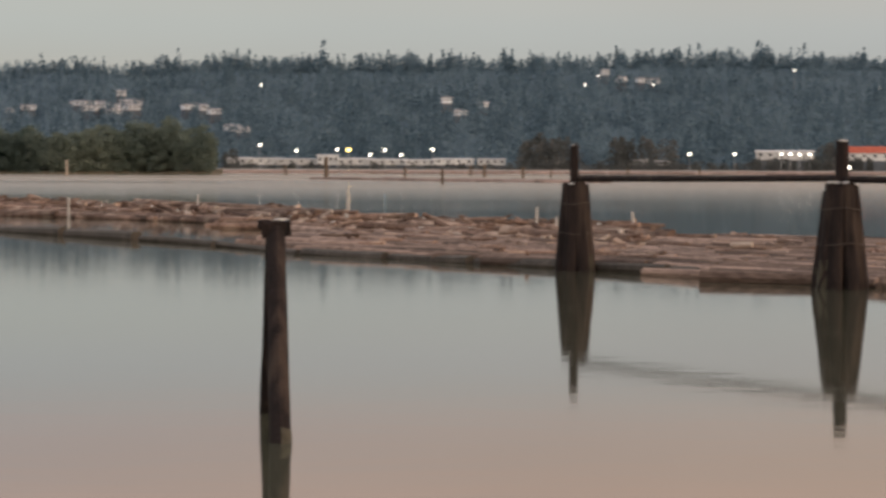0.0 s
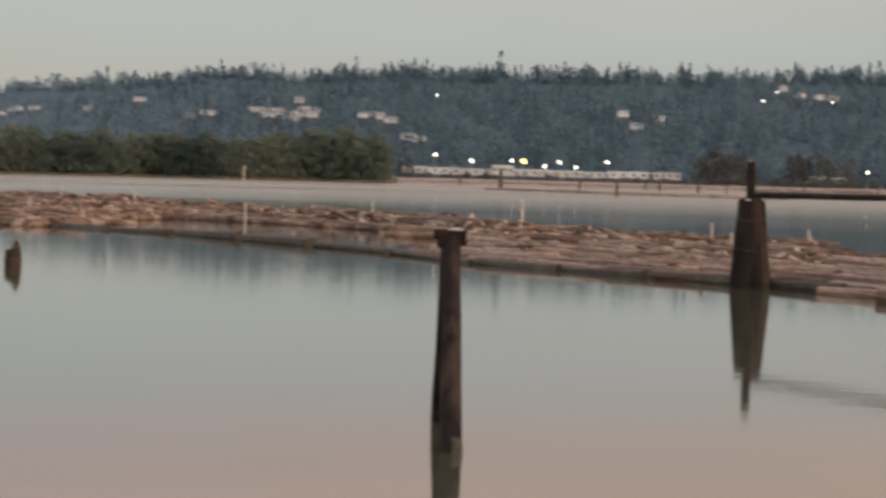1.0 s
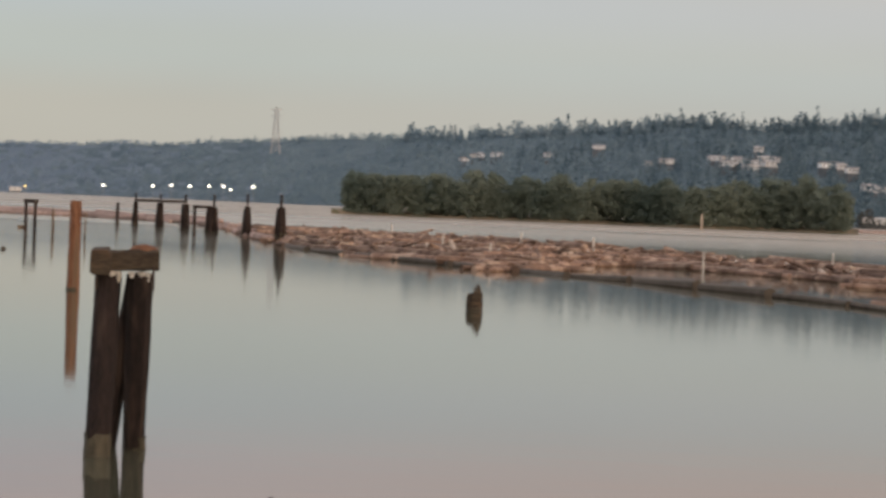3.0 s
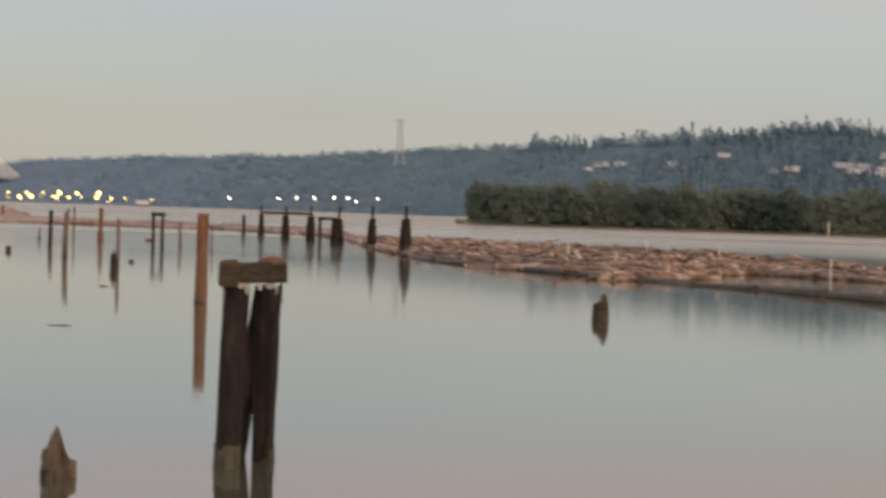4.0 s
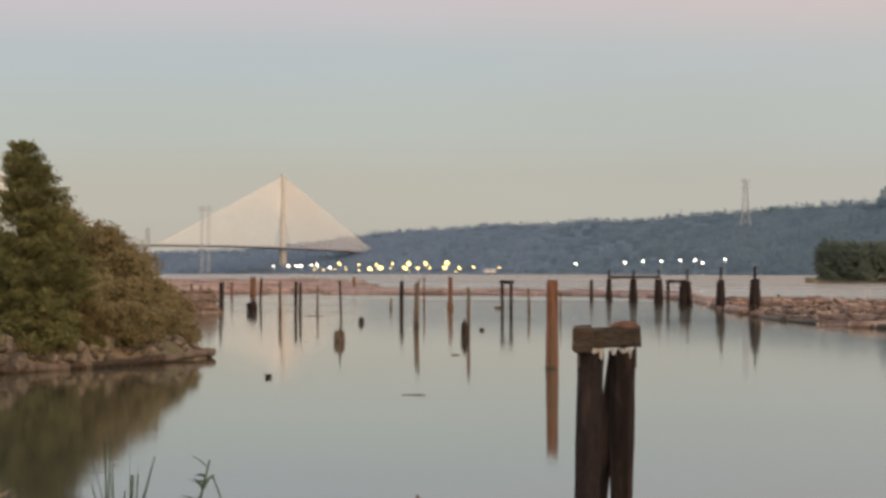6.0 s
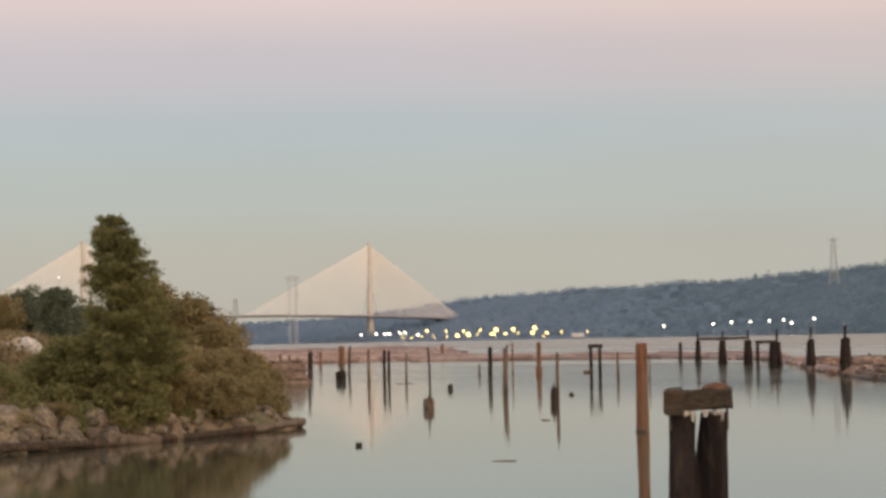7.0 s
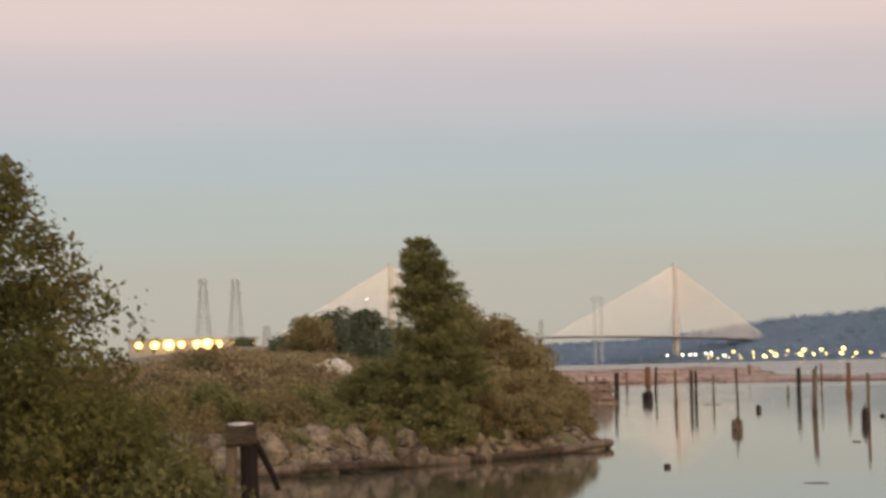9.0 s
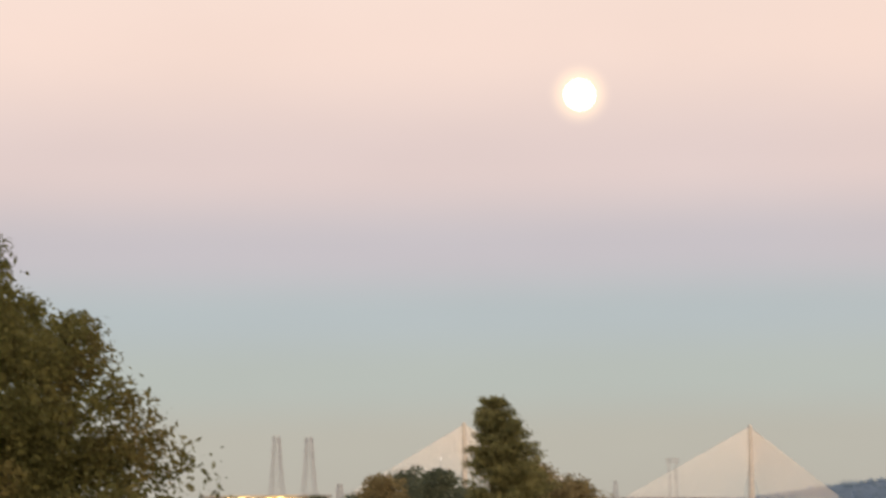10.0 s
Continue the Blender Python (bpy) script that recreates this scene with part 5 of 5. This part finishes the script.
# rust-brown hipped top on the near bank; the steel bin under it is assumed
RUST = surface("rust_brown_steel", (0.10, 0.045, 0.025), (0.20, 0.10, 0.06), 2, 0.6, 0.2, metal=0.2, stain=(0.07, 0.04, 0.03))
bin_at = polar(19.4, 11.6, near_z(19.4, 11.6))
ob = thing("assumed_bin", bin_at, "rust-brown sloping top on an assumed steel bin on the bank", "bin", turn=19.4)
top_z = EYE - (11.6 - ARM) * math.tan(radians(7.15)) - bin_at.z
bm = bmesh.new()
x1 = 11.6 * math.tan(radians(0.63))
lo = [bm.verts.new(v) for v in ((-0.9, -0.4, top_z - 0.2), (x1 + 0.42, -0.4, top_z - 0.2), (x1 + 0.42, 0.4, top_z - 0.2), (-0.9, 0.4, top_z - 0.2))]
hi = [bm.verts.new(v) for v in ((-0.55, 0, top_z - 0.035), (x1, 0, top_z))]
for f in ((lo[0], lo[1], hi[1], hi[0]), (lo[1], lo[2], hi[1]), (lo[2], lo[3], hi[0], hi[1]), (lo[3], lo[0], hi[0]), lo[::-1]):
    bm.faces.new(f)
part("lid", bm, RUST, ob)
part("knob", trunk(bmesh.new(), (x1, 0, top_z - 0.02), (x1, 0, top_z + 0.015), 0.016, 0.012, 8, 2, 0.05, 1), PILE, ob, "dark round knob")
bm = bmesh.new()
bmesh.ops.create_cube(bm, size=1, matrix=Matrix.LocRotScale(((x1 - 0.5) / 2, 0, (top_z - 0.2) / 2 - 0.03), None, (x1 + 1.2, 0.7, top_z - 0.14)))
bmesh.ops.bevel(bm, geom=bm.edges[:], offset=0.02, segments=2, affect="EDGES")
part("body", bm, RUST, ob)

# short grass on the near bank
rng = np.random.default_rng(19)
pts = []
while len(pts) < 9000:
    az, d = rng.uniform(-60, 60), 22 * math.sqrt(rng.uniform(0.02, 1))
    z = near_z(az, d)
    if z > 0.25:
        v = polar(az, d, z + rng.uniform(0.0, 0.1))
        pts.append((v.x, v.y, v.z))
V, F = leaf_cards(np.array(pts), 0.2, rng, 0.1, -1.5)
tagged(mesh_np("bank_grass", V, F, GRASS), "short dry grass on the near bank", "grass", kind="stuff")
# ---- cable-stayed bridge far upstream ----
CONCRETE = surface("pale_concrete", (0.56, 0.53, 0.46), (0.72, 0.68, 0.59), 0.05, 0.8, 0.0)
CABLE = surface("white_stay_cable", (0.88, 0.85, 0.76), (0.93, 0.90, 0.82), 0.05, 0.6, 0.0)
# galvanised grey, raised and blued to carry the distance haze
STEEL = surface("hazed_galvanised_steel", (0.38, 0.40, 0.42), (0.51, 0.53, 0.54), 0.2, 0.6, 0.0, metal=0.0)


def strut(bm, a, b, r, sides=4):
    a, b = Vector(a), Vector(b)
    q = (b - a).to_track_quat("Z", "Y")
    rings = [[bm.verts.new(p_ + q @ Vector((r * math.cos(2 * math.pi * (s + .5) / sides), r * math.sin(2 * math.pi * (s + .5) / sides), 0))) for s in range(sides)] for p_ in (a, b)]
    for s in range(sides):
        bm.faces.new((rings[0][s], rings[0][(s + 1) % sides], rings[1][(s + 1) % sides], rings[1][s]))
    bm.faces.new(rings[0][::-1])
    bm.faces.new(rings[1])


t1, t2 = polar(30.15, 3974), polar(36.93, 3720)
along = (t2 - t1).normalized()
bridge = thing("bridge", t1, "pale cable-stayed road bridge with two tall masts, far off", "bridge")
Z_TOP, Z_DECK = 164.0, 45.0


def deck_z(s):
    return Z_DECK - 0.00006 * (s - 230) ** 2 + 2.5


bm = bmesh.new()
prev = None
for k in range(41):
    s = -420 + k * 34
    c = along * s + Vector((0, 0, deck_z(s)))
    nrm = Vector((-along.y, along.x, 0))
    ring = [bm.verts.new(c + nrm * x + Vector((0, 0, z))) for x, z in ((-22, 0), (22, 0), (22, -2.2), (14, -3.6), (-14, -3.6), (-22, -2.2))]
    if prev:
        for i in range(6):
            bm.faces.new((prev[i], prev[(i + 1) % 6], ring[(i + 1) % 6], ring[i]))
    prev = ring
part("deck", bm, surface("bridge_girder", (0.34, 0.32, 0.33), (0.44, 0.42, 0.42), 0.05, 0.8, 0.0), bridge, "grey girder deck")
for s0 in (0.0, (t2 - t1).length):
    o = along * s0
    bm = bmesh.new()
    for z0, z1, w0, w1 in ((-1, 42, 9.5, 8), (42, 105, 8, 6.5), (105, Z_TOP, 6.5, 5)):
        v0 = [bm.verts.new(o + along * (x * w0 / 2) + Vector((-along.y, along.x, 0)) * (y * w0 / 2) + Vector((0, 0, z0))) for x, y in ((-1, -1), (1, -1), (1, 1), (-1, 1))]
        v1 = [bm.verts.new(o + along * (x * w1 / 2) + Vector((-along.y, along.x, 0)) * (y * w1 / 2) + Vector((0, 0, z1))) for x, y in ((-1, -1), (1, -1), (1, 1), (-1, 1))]
        for i in range(4):
            bm.faces.new((v0[i], v0[(i + 1) % 4], v1[(i + 1) % 4], v1[i]))
        bm.faces.new(v1)
        bm.faces.new(v0[::-1])
    mast = part("mast", bm, CONCRETE, bridge, "tall pale concrete mast")
    for sgn, reach in ((1, 236), (-1, 185 if s0 == 0 else 236)):
        for k in range(44):
            u = (k + 1) / 44
            s = sgn * (14 + (reach - 14) * u)
            bm = bmesh.new()
            strut(bm, o + Vector((0, 0, 108 + 53 * u ** 0.8)), o + along * s + Vector((0, 0, deck_z(s0 + s))), 0.43)
            part("stay_cable", bm, CABLE, mast)
for s in (-260, -160, 620, 720, 830):
    bm = bmesh.new()
    o = along * s
    strut(bm, o + Vector((0, 0, -1)), o + Vector((0, 0, deck_z(s) - 3.4)), 4.5, 8)
    part("pier", bm, CONCRETE, bridge)


# ---- lattice power towers ----
def lattice_tower(at, height, base, head, label, arms=((0.97, 0.32), (0.86, 0.42), (0.75, 0.32)), thick=0.5):
    ob = thing("power_tower", at, label, "power tower", "power towers", turn=25)
    bm = bmesh.new()
    corner = [(-1, -1), (1, -1), (1, 1), (-1, 1)]
    w = lambda u: base / 2 * (1 - u) ** 1.3 + head / 2
    lv = [0, 0.17, 0.32, 0.46, 0.58, 0.69, 0.79, 0.88, 1.0]
    for u0, u1 in zip(lv, lv[1:]):
        for i in range(4):
            (xa, ya), (xb, yb) = corner[i], corner[(i + 1) % 4]
            a0, b0 = Vector((xa * w(u0), ya * w(u0), u0 * height)), Vector((xb * w(u0), yb * w(u0), u0 * height))
            a1, b1 = Vector((xa * w(u1), ya * w(u1), u1 * height)), Vector((xb * w(u1), yb * w(u1), u1 * height))
            strut(bm, a0, a1, thick)
            strut(bm, a0, b1, thick * 0.5)
            strut(bm, b0, a1, thick * 0.5)
            strut(bm, a1, b1, thick * 0.5)
    part("lattice", bm, STEEL, ob)
    for u, reach in arms:
        for sx in (-1, 1):
            bm = bmesh.new()
            for sy in (-1, 1):
                strut(bm, (sx * w(u), sy * w(u), u * height), (sx * reach * base, 0, u * height), thick * 0.6)
                strut(bm, (sx * w(u), sy * w(u), (u - 0.04) * height), (sx * reach * base, 0, u * height), thick * 0.5)
            part("crossarm", bm, STEEL, ob)
    return ob


def tower_by_sight(az, el_top, el_base, d, base, head, label, **kw):
    b, t_ = sight(az, el_base, d), sight(az, el_top, d)
    return lattice_tower(b, t_.z - b.z, base, head, label, **kw)


tower_by_sight(19.13, 2.2, 1.1, 3100, 9, 3.2, "tall grey lattice power tower on the far hill", arms=((0.96, 0.85), (0.82, 0.7)), thick=0.42)
tower_by_sight(41.39, 2.2, 0.0, 1100, 6.5, 2.4, "grey lattice power tower behind the point", thick=0.2)
tower_by_sight(40.62, 2.17, 0.0, 1100, 6.5, 2.4, "grey lattice power tower behind the point", thick=0.2)
tower_by_sight(33.35, 1.05, -0.08, 2800, 7, 3, "distant grey lattice power tower by the river", thick=0.35)
tower_by_sight(39.9, 1.05, -0.1, 1000, 4.5, 1.6, "small distant lattice tower behind the point", thick=0.2)
# twin-legged tower with a wide head
b0 = sight(31.99, 0.0, 2600)
b0.z = 0
ob = thing("portal_tower", b0, "twin-legged dark power tower with a wide head", "power tower", "power towers", turn=32)
hh = sight(31.99, 1.56, 2600).z
for x in (-4.6, -2.6, 2.6, 4.6):
    bm = bmesh.new()
    strut(bm, (x, 0, -1), (x, 0, hh - 0.5), 0.5)
    part("leg", bm, STEEL, ob)
for z in (0.25, 0.5, 0.75):
    for x in (-3.6, 3.6):
        bm = bmesh.new()
        strut(bm, (x - 1, 0, hh * z - 5), (x + 1, 0, hh * z), 0.35)
        part("brace", bm, STEEL, ob)
bm = bmesh.new()
for z in (hh - 0.5, hh - 4.5):
    strut(bm, (-7, 0, z), (7, 0, z), 0.7)
for x in (-7, -3.5, 0, 3.5, 7):
    strut(bm, (x, 0, hh - 4.5), (x, 0, hh - 0.5), 0.45)
part("head_frame", bm, STEEL, ob)

# ---- houses and sheds on the far shore ----
SIDING = surface("pale_house_siding", (0.66, 0.68, 0.70), (0.84, 0.86, 0.87), 0.1, 0.8, 0.0, vary=0.2)
ROOF = surface("grey_roofing", (0.24, 0.24, 0.25), (0.42, 0.42, 0.42), 0.1, 0.9, 0.0, vary=0.3)
ROOF_RED = surface("orange_red_roofing", (0.46, 0.10, 0.055), (0.60, 0.16, 0.09), 0.1, 0.7, 0.0)
GLASS = surface("dark_window", (0.05, 0.055, 0.06), (0.09, 0.10, 0.11), 0.5, 0.15, 0.0)
METAL = surface("pale_sheet_metal", (0.58, 0.59, 0.58), (0.76, 0.76, 0.74), 0.08, 0.5, 0.0, (1, 1, 0.1), vary=0.2)


def box(bm, x0, x1, y0, y1, z0, z1):
    bmesh.ops.create_cube(bm, size=1, matrix=Matrix.LocRotScale(((x0 + x1) / 2, (y0 + y1) / 2, (z0 + z1) / 2), None, (x1 - x0, y1 - y0, z1 - z0)))
    return bm


FOOTING = surface("dark_footing", (0.10, 0.12, 0.14), (0.18, 0.20, 0.22), 0.2, 0.9, 0.0)


def house(at, w, dp, h, turn, label, group, roof=ROOF, wall=SIDING, pitch=0.35, windows=3, name="house", category="house"):
    ob = thing(name, at, label, category, group, turn=turn)
    part("wall", box(bmesh.new(), -w / 2, w / 2, -dp / 2, dp / 2, -0.2, h), wall, ob)
    part("foundation", box(bmesh.new(), -w / 2 + 0.1, w / 2 - 0.1, -dp / 2 + 0.1, dp / 2 - 0.1, -(at.z + 1) if at.z < 15 else -14, -0.21), FOOTING, ob, "dark concrete foundation")
    bm = bmesh.new()
    e, r = 0.5, h + dp * 0.5 * pitch
    vv = [bm.verts.new(v) for v in ((-w / 2 - e, -dp / 2 - e, h + 0.05), (w / 2 + e, -dp / 2 - e, h + 0.05), (w / 2 + e, dp / 2 + e, h + 0.05), (-w / 2 - e, dp / 2 + e, h + 0.05), (-w / 2 - e, 0, r), (w / 2 + e, 0, r))]
    for f in ((0, 1, 5, 4), (2, 3, 4, 5), (1, 2, 5), (3, 0, 4), (3, 2, 1, 0)):
        bm.faces.new([vv[i] for i in f])
    part("roof", bm, roof, ob)
    for k in range(windows):
        x = (k + 0.5) / windows * w - w / 2
        ww = min(1.6, w / windows * 0.5)
        win = part("window", box(bmesh.new(), x - ww / 2, x + ww / 2, -dp / 2 - 0.06, -dp / 2 + 0.05, h * 0.45, h * 0.8), GLASS, ob)
        part("sill", box(bmesh.new(), x - ww / 2 - 0.15, x + ww / 2 + 0.15, -dp / 2 - 0.2, -dp / 2, h * 0.45 - 0.15, h * 0.45 - 0.02), wall, win)
    return ob


def slope_u(az, el):
    """Where on the far slope a thing at that height angle stands."""
    lo_, hi_ = 0.02, 1.0
    for _ in range(30):
        mid = (lo_ + hi_) / 2
        p_ = hill_at(az, mid, 9.0)
        if math.degrees(math.atan2(p_.z + 3 - EYE, math.hypot(p_.x, p_.y))) < el:
            lo_ = mid
        else:
            hi_ = mid
    return lo_


HOUSES = [(8.63, 1.20), (8.37, 1.08), (8.04, 1.16), (7.77, 1.04), (7.51, 1.22), (7.24, 1.28), (8.2, 1.22), (7.95, 1.04), (7.6, 1.14), (7.35, 1.10), (6.04, 1.13), (5.71, 1.09), (5.44, 1.04), (5.85, 1.17), (5.04, 0.60), (4.77, 0.57), (7.64, 1.45), (-0.07, 1.29), (-0.41, 1.02), (-0.95, 1.24),
          (-3.84, 2.0), (-4.24, 1.81), (-4.7, 1.82), (-5.0, 1.82), (9.81, 1.14), (10.21, 1.08), (14.58, 1.04), (14.24, 1.14), (13.84, 1.16), (14.4, 1.08), (11.42, 1.41), (12.6, 1.2)]
rr = random.Random(2)
for az, el in HOUSES:
    u = slope_u(az, el)
    at = hill_at(az, u, 9.0)
    # clear of the woods in front
    at = at + Vector((0, 0, rr.uniform(6, 8.5)))
    house(at, rr.uniform(6, 14), 8, rr.uniform(3.0, 4.4), az + rr.uniform(-25, 25), "pale house among trees on the far hill", "hill houses", windows=3)

SHEDS = [(4.85, 16, 5, 0.15), (4.25, 24, 5, 0.1), (3.5, 26, 4.5, 0.1), (2.75, 14, 8, 0.1), (2.1, 24, 5, 0.1), (1.35, 26, 4.5, 0.1), (0.55, 20, 4, 0.1), (-0.25, 26, 5, 0.1), (-1.15, 18, 5, 0.1), (-2.6, 9, 5, 0.1), (-4.65, 12, 5, 0.1), (-5.2, 10, 4, 0.1)]
for az, w, h, pitch in SHEDS:
    house(polar(az, lerp(SHORE_D, az) - 22, 2.6), w, 14, h * 0.75, az, "long pale metal shed on the far shore", "shore sheds", METAL, METAL, pitch, 4, "shed", "shed")
house(polar(-8.1, 1440, 6.5), 34, 16, 4.6, -8, "wide beige warehouse lit by lamps on the far shore", "shore sheds", METAL, METAL, 0.12, 6, "warehouse", "warehouse")
house(polar(-10.2, 1440, 6.0), 32, 16, 4.5, -10, "warehouse with an orange-red roof on the far shore", "shore sheds", ROOF_RED, METAL, 0.5, 5, "warehouse", "warehouse")
house(polar(25.2, 3200, 2.5), 16, 12, 4.5, 25, "pale shed by the lamps far upstream", "shore sheds", METAL, METAL, 0.1, 3, "shed", "shed")

# ---- lamps ----
WARM = glow("sodium_lamp_glow", (1.0, 0.70, 0.20), 6.0)
COOL = glow("white_lamp_glow", (1.0, 0.93, 0.78), 6.0)


def lamp(name, at, ground, r, mat, label, group):
    ob = thing(name, (at.x, at.y, ground), label, "lamp", group)
    h = max(1.0, at.z - ground)
    bm = bmesh.new()
    strut(bm, (0, 0, -1.0), (0, 0, h), 0.12 + r * 0.06, 6)
    part("pole", bm, STEEL, ob)
    # the globe is sized to the lamp's glare, wider than the head itself
    bm = bmesh.new()
    bmesh.ops.create_icosphere(bm, subdivisions=2, radius=r, matrix=Matrix.Diagonal((1, 1, 0.85, 1)))
    for v in bm.verts:
        v.co.z += h
    part("globe", bm, mat, ob, "glowing lamp head, sized to its glare")
    bm = bmesh.new()
    strut(bm, (0, 0, h + r * 0.8), (0, 0, h + r * 1.0), r * 0.5, 8)
    part("hood", bm, STEEL, ob)


YELLOW = [(30.37, 0.14), (30.01, 0.14), (29.82, 0.14), (29.71, 0.14), (29.46, 0.16), (29.33, 0.17), (29.02, 0.10), (28.80, 0.19), (28.34, 0.17), (28.08, 0.07), (27.92, 0.17), (27.82, 0.09), (27.53, 0.19), (27.23, 0.09), (27.15, 0.19), (26.93, 0.09), (26.74, 0.19), (26.28, 0.10), (26.23, 0.21), (25.94, 0.09), (25.60, 0.10)]
for i, (az, el) in enumerate(YELLOW):
    big = i in (9, 11, 13, 14, 16, 17, 18)
    lamp("yard_lamp", sight(az, el, 3000), 0.0, (2.3 if big else 1.35) * (0.85 + 0.1 * (i % 4)), WARM if i > 6 else COOL, "bright warm yard lamp by the far river bank", "yard lamps")
lrnd = random.Random(6)
for _ in range(16):
    lamp("yard_lamp", sight(lrnd.uniform(24.4, 30.6), lrnd.uniform(0.01, 0.12), 3000), 0.0, lrnd.uniform(0.55, 0.9), WARM, "small warm yard lamp by the far river bank", "yard lamps")
for az, el in [(23.16, 0.19), (21.99, 0.22), (21.56, 0.25), (21.12, 0.25), (20.67, 0.27), (20.33, 0.27), (20.15, 0.20), (19.62, 0.29)]:
    lamp("shore_lamp", sight(az, el, 2250), 0.0, 1.05, COOL, "white lamp on the far shore", "shore lamps")
for az, el in [(4.37, 0.43), (3.50, 0.30), (2.53, 0.33), (1.75, 0.21), (1.40, 0.32), (1.01, 0.20), (0.26, 0.34), (-5.86, 0.25), (-6.92, 0.25), (-8.02, 0.25), (-8.22, 0.25), (-8.45, 0.24), (-8.68, 0.24), (-9.59, -0.05)]:
    d = 1400 if az > -9 else 1100
    lamp("shore_lamp", sight(az, el, d), 0.0, 0.8 if az > -9 else 0.9, COOL, "white lamp on the far shore", "shore lamps")
lamp("shore_lamp", sight(2.26, 0.32, 1400), 0.0, 1.35, WARM, "amber lamp on the far shore", "shore lamps")
for az, el in [(-3.38, 1.80), (-3.70, 2.10), (-5.00, 1.86), (-8.31, 2.23), (-10.30, 1.82), (4.35, 1.77)]:
    p_ = sight(az, el, 2050)
    lamp("hill_lamp", p_, hill_z(az, 0.8, 15), 0.7, COOL, "white lamp among houses on the far hill", "hill lamps")

FLOOD = glow("floodlight_glow", (1.0, 0.62, 0.17), 6.0)
# lit yard building behind the point, with its floodlights
ob = thing("yard_building", on_land(41.4, 330), "long pale building under bright yellow floodlights", "building", turn=41.4)
zb = sight(41.4, 0.55, 330).z - ob.location.z
part("wall", box(bmesh.new(), -10, 7.2, -4, 4, -1, zb + 1.15), ROOF, ob)
part("roof", box(bmesh.new(), -10.3, 7.5, -4.3, 4.3, zb + 1.16, zb + 1.4), ROOF, ob)
for k, x in enumerate((-8.6, -6.5, -4.6, -2.9, -0.8, 0.6, 2.2)):
    bm = bmesh.new()
    bmesh.ops.create_icosphere(bm, subdivisions=2, radius=0.42 + 0.12 * (k % 3), matrix=Matrix.Translation((x, -4.6, zb + 0.5)))
    part("floodlight", bm, FLOOD, ob, "glowing yellow floodlight")
# emissive yellow panel on the front wall, beside the floodlights
bm = bmesh.new()
box(bm, 3.6, 6.9, -4.3, -4.05, zb + 0.15, zb + 0.7)
part("lit_panel", bm, glow("yellow_panel_glow", (1.0, 0.72, 0.2), 2.2), ob, "glowing yellow lit panel")
# white lamp by the second mast's foot
lamp("mast_lamp", sight(37.5, 1.63, 900), 5.0, 0.24, COOL, "white lamp on a tall pole beyond the point", "mast lamps")

# ---- moon ----
bm = bmesh.new()
# radius follows the moon's glare, well beyond its true disc
bmesh.ops.create_icosphere(bm, subdivisions=4, radius=4800 * 27 / 4242)
moon = part("moon", bm, glow("moonlight_disc", (1.0, 0.96, 0.85), 5.0))
moon.matrix_world = Matrix.Translation(sight(MOON_AZ, MOON_EL, 4700))
tagged(moon, "full bright moon in the pink dusk sky", "moon")
# ---- rocks along the point, last ----
shapes = []
for k in range(7):
    rr = random.Random(200 + k)
    bm = bmesh.new()
    bmesh.ops.create_icosphere(bm, subdivisions=2 if k < 2 else 1, radius=1)
    for v in bm.verts:
        j = 1 + 0.35 * noise.noise(v.co * 1.3 + Vector((k * 9, 0, 0))) + rr.uniform(-0.1, 0.1)
        v.co = Vector((v.co.x * 1.25, v.co.y * 0.9, v.co.z * 0.72)) * j
    me = bpy.data.meshes.new("rock")
    bm.to_mesh(me)
    bm.free()
    me.materials.append(ROCK)
    shapes.append(me)
rr = random.Random(17)
for i in range(290):
    az = 31.9 + 13.5 * rr.random()
    s = 0.1 + 3.4 * rr.random() ** 1.4
    d = lerp(SHORE, az) + s
    size = rr.uniform(0.12, 0.6) * (1.6 if rr.random() < 0.15 else 1) * lerp(((33, 0.45), (36, 0.6), (39, 0.85)), az)
    ob = new("rock", rr.choice(shapes))
    ob.parent = point
    z = land_z(az, d)
    ob.matrix_world = Matrix.Translation(polar(az, d, z + size * 0.15)) @ Euler((rr.uniform(-.5, .5), rr.uniform(-.5, .5), rr.uniform(0, 6.3))).to_matrix().to_4x4() @ Matrix.Diagonal((size, size, size * rr.uniform(0.8, 1.3), 1))
